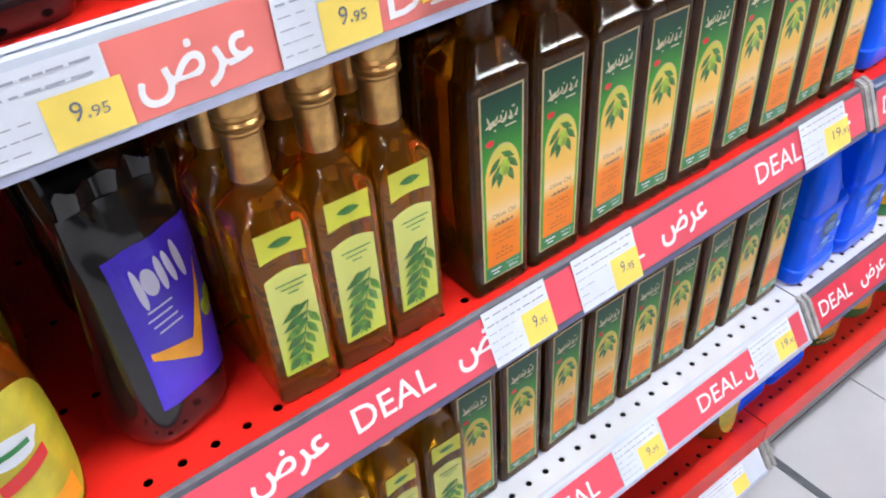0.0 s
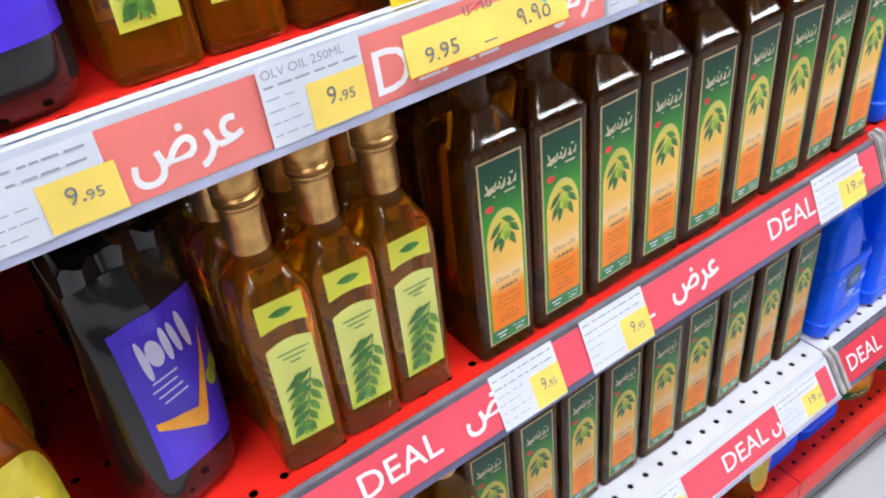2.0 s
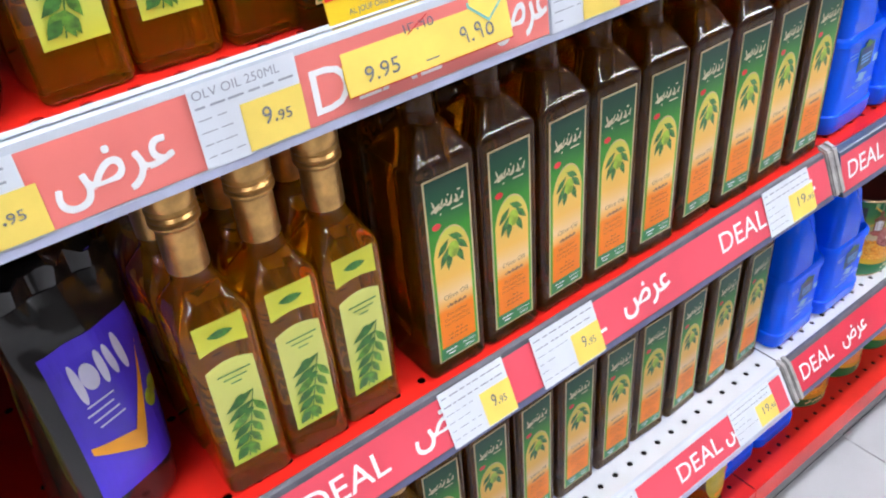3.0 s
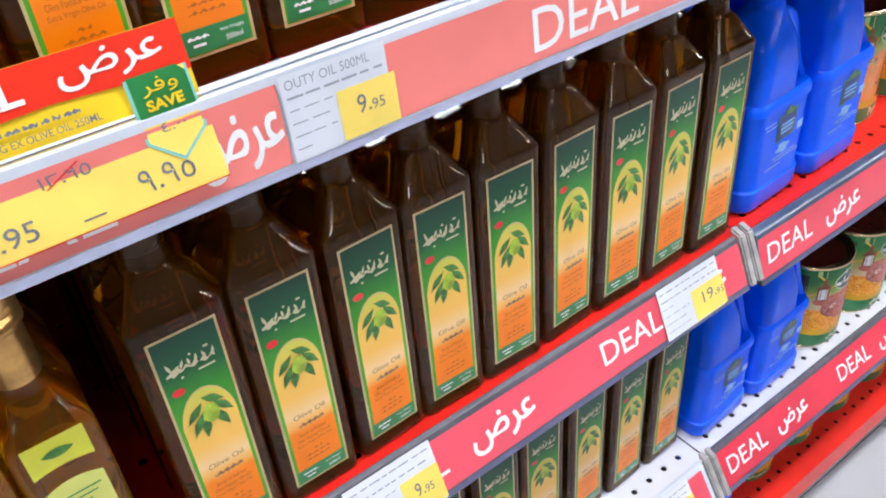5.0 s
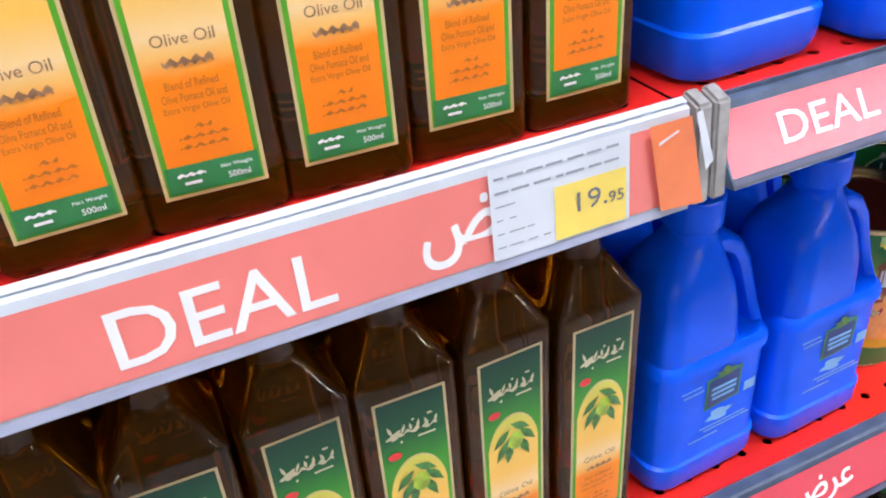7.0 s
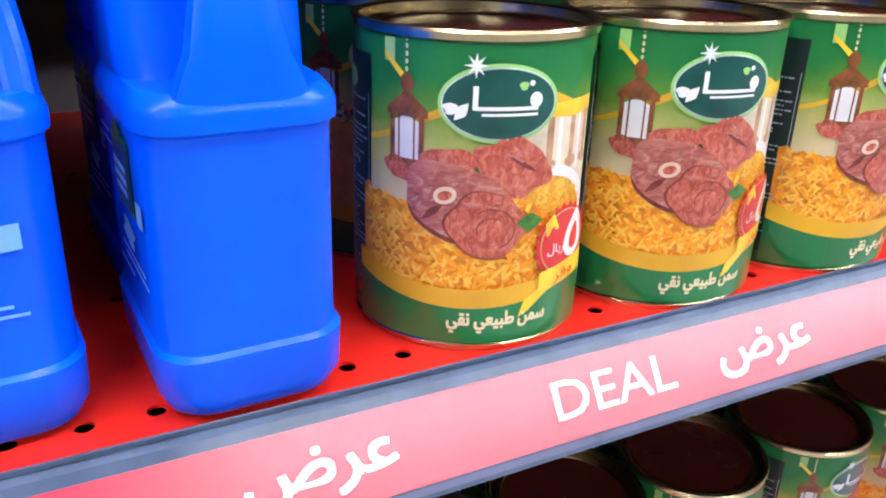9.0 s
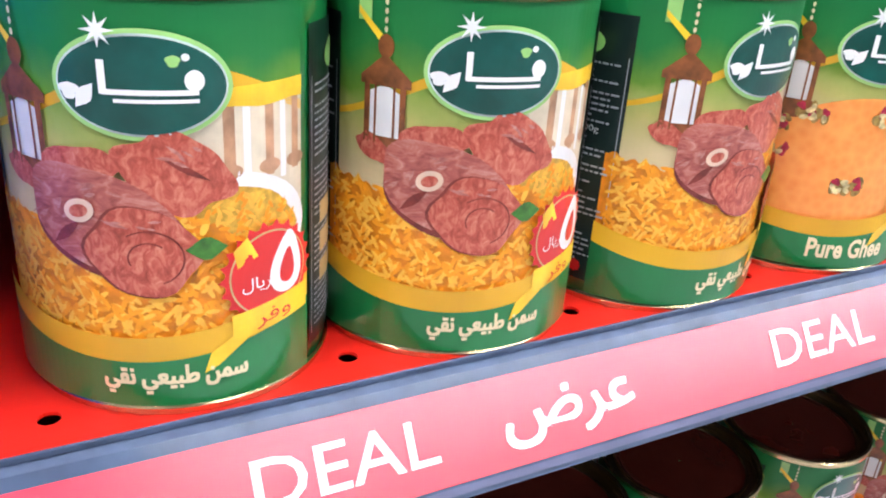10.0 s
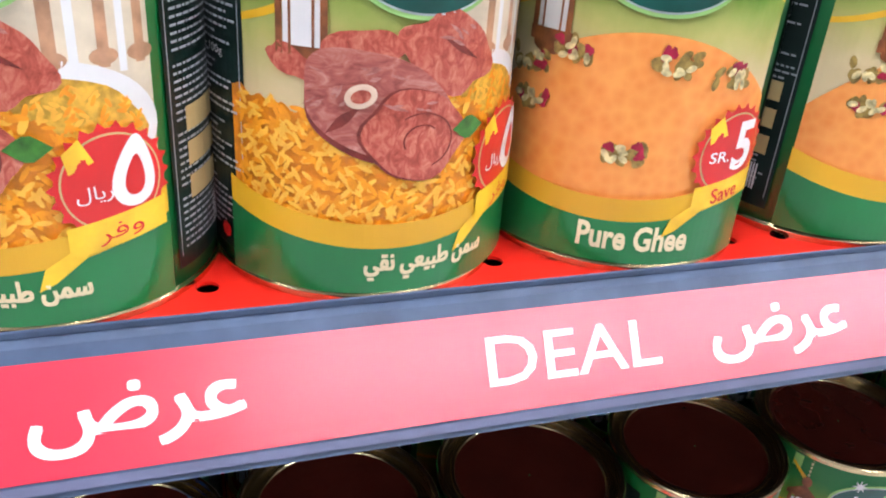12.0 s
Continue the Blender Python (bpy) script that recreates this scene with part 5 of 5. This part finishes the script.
        decal("emblem_glint", pic, LOGO_EDGE, lambda bm: add_blob(bm, mm, 0.0135, 0.0965, lumpy(0.0017, 0.0014, 0.1, 3), 0.0014, 20, 1))
        decal("sparkle", pic, INK_WHITE, lambda bm: [add_blob(bm, mm, -0.003, 0.1030, leaf(0.0042, 0.0007), 0.0016, 16, 1, q) for q in (0, math.pi / 2, 0.8, 2.3)])
        # lantern
        ml = lambda u, v, e=0.0: mm((u + 0.039) * 1.2 - 0.0275, (v - 0.078) * 1.12 + 0.0815, e)

        def lantern(bm):
            add_band(bm, ml, -0.0452, -0.0328, 0.0640, 0.0675, 0.0008, 6)
            add_band(bm, ml, -0.0460, -0.0320, lambda u: 0.0805, lambda u: 0.0825 + 0.0062 * max(0, 1 - abs(u + 0.039) / 0.0072), 0.0008, 16)
            add_blob(bm, ml, -0.039, 0.0905, oval(0.0022, 0.0030), 0.0008, 16, 1)
            for u, wd in ((-0.0448, 0.0016), (-0.0418, 0.0006), (-0.0366, 0.0006), (-0.0348, 0.0016)):
                add_band(bm, ml, u, u + wd, 0.0655, 0.083, 0.0009, 1)
            add_blob(bm, ml, -0.039, 0.0635, oval(0.005, 0.0025), 0.0007, 16, 1)
        decal("lantern_glass", pic, PLATE, lambda bm: add_band(bm, ml, -0.0432, -0.0348, 0.0668, lambda u: 0.0788 + 0.0022 * max(0, 1 - abs(u + 0.039) / 0.0045), 0.0006, 8))
        decal("lantern", pic, BROWN, lantern)
        decal("lantern_chain", pic, CREAM_INK, lambda bm: [add_blob(bm, ml, -0.0392, 0.0945 + 0.0022 * k, oval(0.0005, 0.0008), 0.0006, 8, 1) for k in range(7)])
        decal("far_lantern", pic, LOGO_EDGE, lambda bm: (add_band(bm, ml, -0.0475, -0.0435, 0.096, 0.103, 0.0004, 2), add_blob(bm, ml, -0.0455, 0.1045, oval(0.003, 0.0014), 0.0004, 12, 1)))
        decal("gold_swirl", pic, RIBBON, lambda bm: add_band(bm, mm, -0.0375, -0.026, lambda u: 0.1035 - 0.9 * (u + 0.0375), lambda u: 0.1055 - 0.8 * (u + 0.0375), 0.0005, 8))
        # price burst and ribbon
        decal("price_burst", pic, RED_INK, lambda bm: add_blob(bm, mm, 0.0365, 0.0385, burst(0.0142), 0.0023, 66, 4), "red scalloped price badge")
        decal("burst_ring", pic, GOLD_INK, lambda bm: add_blob(bm, mm, 0.0365, 0.0385, oval(0.0124, 0.0124), 0.00242, 40, 4))
        decal("burst_centre", pic, RED_INK, lambda bm: add_blob(bm, mm, 0.0365, 0.0385, oval(0.0119, 0.0119), 0.00254, 40, 4))
        if meat:
            decal("price_figure", pic, INK_WHITE, lambda bm: (add_blob(bm, mm, 0.0418, 0.0405, lambda q: (0.0052 * math.cos(q) * (1 - 0.42 * math.sin(q)), 0.0092 * math.sin(q)), 0.0027, 28, 3, -0.12), add_text(bm, mm, RIYAL, 0.0275, 0.034, 0.0085, 0.0027, 0.0045)))
        else:
            decal("price_figure", pic, INK_WHITE, lambda bm: (add_text(bm, mm, "5", 0.0365, 0.0325, 0.0090, 0.0027, 0.0155, thick=0.03), add_text(bm, mm, "SR.", 0.0275, 0.036, 0.0078, 0.0027, 0.0035, thick=0.01)))
        if meat:
            decal("figure_hollow", pic, RED_INK, lambda bm: add_blob(bm, mm, 0.0418, 0.0395, lambda q: (0.0024 * math.cos(q) * (1 - 0.42 * math.sin(q)), 0.0052 * math.sin(q)), 0.0029, 24, 2, -0.12))
        decal("ribbon", pic, RIBBON, lambda bm: (add_band(bm, mm, 0.0245, 0.0495, lambda u: 0.0205 + 0.14 * (u - 0.0245), lambda u: 0.0285 + 0.14 * (u - 0.0245), 0.0026, 12), add_quad(bm, mm, [(0.0165, 0.0125), (0.0205, 0.0145), (0.0285, 0.0205), (0.0285, 0.0245), (0.0185, 0.0185)], 0.0025), add_quad(bm, mm, [(0.0265, 0.042), (0.0255, 0.047), (0.0295, 0.0505), (0.0325, 0.0445)], 0.0026)), "folded gold ribbon")
        decal("ribbon_word", pic, RED_INK, lambda bm: add_text(bm, mm, SAVE_AR if meat else "Save", 0.0315, 0.0225, 0.0115, 0.0029, 0.005, turn=0.14, thick=0.0 if meat else 0.01))
        def product(bm):
            if meat:
                for k, (du, dv) in enumerate(((0, 0), (0.0005, 0), (0, 0.0005), (0.0005, 0.0005))):
                    add_text(bm, mm, GHEE_AR, -0.010 + du, 0.0070 + dv, 0.038, 0.0024 + 0.00004 * k, 0.0085)
            else:
                add_text(bm, mm, "Pure Ghee", -0.009, 0.0075, 0.035, 0.0024, 0.0085, thick=0.03)
        decal("product_name", pic, CREAM_INK, product, "cream product name lettering")

    face(0, True)
    face(180, False)
    for c in (90, -79):
        s = c * d2u
        w = 23 * d2u
        pan = decal("text_panel", t, CAN_PANEL, lambda bm: add_band(bm, m, s - w, s + w, 0.008, CH - 0.012, 0.0006, 16), "dark panel of small print")
        decal("panel_line", pan, INK_PALE, lambda bm: [add_band(bm, m, u, u + 0.0003, 0.012, 0.095, 0.0009, 1) for u in (s - w + 0.001, s + w - 0.0015)])
        rnd = random.Random(c)

        def lines(bm):
            for k in range(38):
                v = 0.014 + 0.0021 * k
                if k % 9 == 8:
                    continue
                u, end = s - w + 0.003, s - w + 0.003 + (2 * w - 0.006) * rnd.uniform(0.45, 1.0)
                while u < end:
                    q = rnd.uniform(0.0008, 0.0035)
                    add_band(bm, m, u, u + q, v, v + 0.0007, 0.0009, 2)
                    u += q + 0.0006
        decal("small_print", pan, INK_PALE, lines)
        if c == -79:
            decal("panel_heading", pan, INK_WHITE, lambda bm: add_text(bm, m, "Facts per 100g", s - w + 0.003, 0.0665, 0.026, 0.0010, 0.003))
            decal("panel_seal", pan, RED_INK, lambda bm: add_blob(bm, m, s + 0.008, 0.0135, burst(0.0025, 8, 0.1), 0.0010, 20, 1))
        else:
            decal("barcode", pan, PLATE, lambda bm: [add_band(bm, m, s + 0.002 + 0.0011 * k, s + 0.0026 + 0.0011 * k, 0.014, 0.024, 0.0010, 1) for k in range(10)])
            decal("gold_box", pan, GOLD_INK, lambda bm: [add_band(bm, m, s - 0.012, s + 0.014, v, v + 0.007, 0.0010, 6) for v in (0.028, 0.038, 0.048)])
        decal("panel_emblem", pan, LOGO_EDGE, lambda bm: add_blob(bm, m, s, 0.099, oval(0.008, 0.0045), 0.0009, 24, 2))
    return t


can = ghee_can()
CAN_X = [1.2514, 1.3462, 1.4397, 1.535, 1.630, 1.725, 1.82, 1.915]
CAN_Y = [0.0668, 0.0622, 0.0618, 0.0622, 0.063, 0.062, 0.063, 0.062]
can_turns = [-25, -20, 2, 152, 188, 5, 160, -10]
can.matrix_basis = pose(CAN_X[0], CAN_Y[0], DECK_A, 0, 0, can_turns[0])
for k in range(1, 8):
    copy_thing(can, pose(CAN_X[k], CAN_Y[k], DECK_A, 0, 0, can_turns[k]))
for z, x0, y0 in ((DECK_A, 0.0, 0.162), (DECK_B, 0.0, 0.098), (DECK_C, 0.002, 0.078), (DECK_D, -0.045, 0.095)):
    for k in range(8):
        for row in range(2 if z == DECK_B else 1):
            copy_thing(can, pose((1.2475 + 0.0982 * k if z == DECK_B else CAN_X[k]) + x0 + rng.uniform(-0.0008, 0.0008), y0 + 0.0975 * row, z, 0, 0, rng.choice((0, -10, -22, 12, 160, 190))))


# ---- floor tiles ----
TX, TY, TP = 1.35, 0.055, 0.245
bm = bmesh.new()
add_box(bm, 0.0008, TP - 0.0012, 0.0008, TP - 0.0012, -0.006, 0.0)
bmesh.ops.bevel(bm, geom=[e for e in bm.edges if all(v.co.z > -0.001 for v in e.verts)], offset=0.0008, segments=1, affect="EDGES")
tile = part("tile", bm, TILE, floor)
tile.location = (TX, TY - TP, 0)
for i in range(-7, 9):
    for j in range(-9, 1):
        if (i, j) != (0, -1):
            o = bpy.data.objects.new("tile", tile.data)
            scene.collection.objects.link(o)
            o.parent = floor
            o.location = (TX + TP * i, TY + TP * j, 0)
verts, faces = [], []
for i in range(-25, 31):
    for j in range(-24, 4):
        if -7 <= i <= 8 and -9 <= j <= 0:
            continue
        x, y = TX + TP * i, TY + TP * j
        k = len(verts)
        for g, z in ((0.0008, -0.003), (0.0016, 0.0)):
            verts += [(x + g, y + g, z), (x + TP - g, y + g, z), (x + TP - g, y + TP - g, z), (x + g, y + TP - g, z)]
        faces += [(k + 4, k + 5, k + 6, k + 7)] + [(k + q, k + (q + 1) % 4, k + 4 + (q + 1) % 4, k + 4 + q) for q in range(4)]
me = bpy.data.meshes.new("far_tiles")
me.from_pydata(verts, [], faces)
me.materials.append(TILE)
far_tiles = tagged(new("far_tiles", me), "grey-white floor tiles farther along", kind="stuff")
far_tiles.parent = floor
tagged(box_part("floor_joint", (1.095, 1.109, -0.9, 0.1, -0.002, 0.0015), JOINT), "dark filled joint between floor tiles", "floor joint", kind="structure")
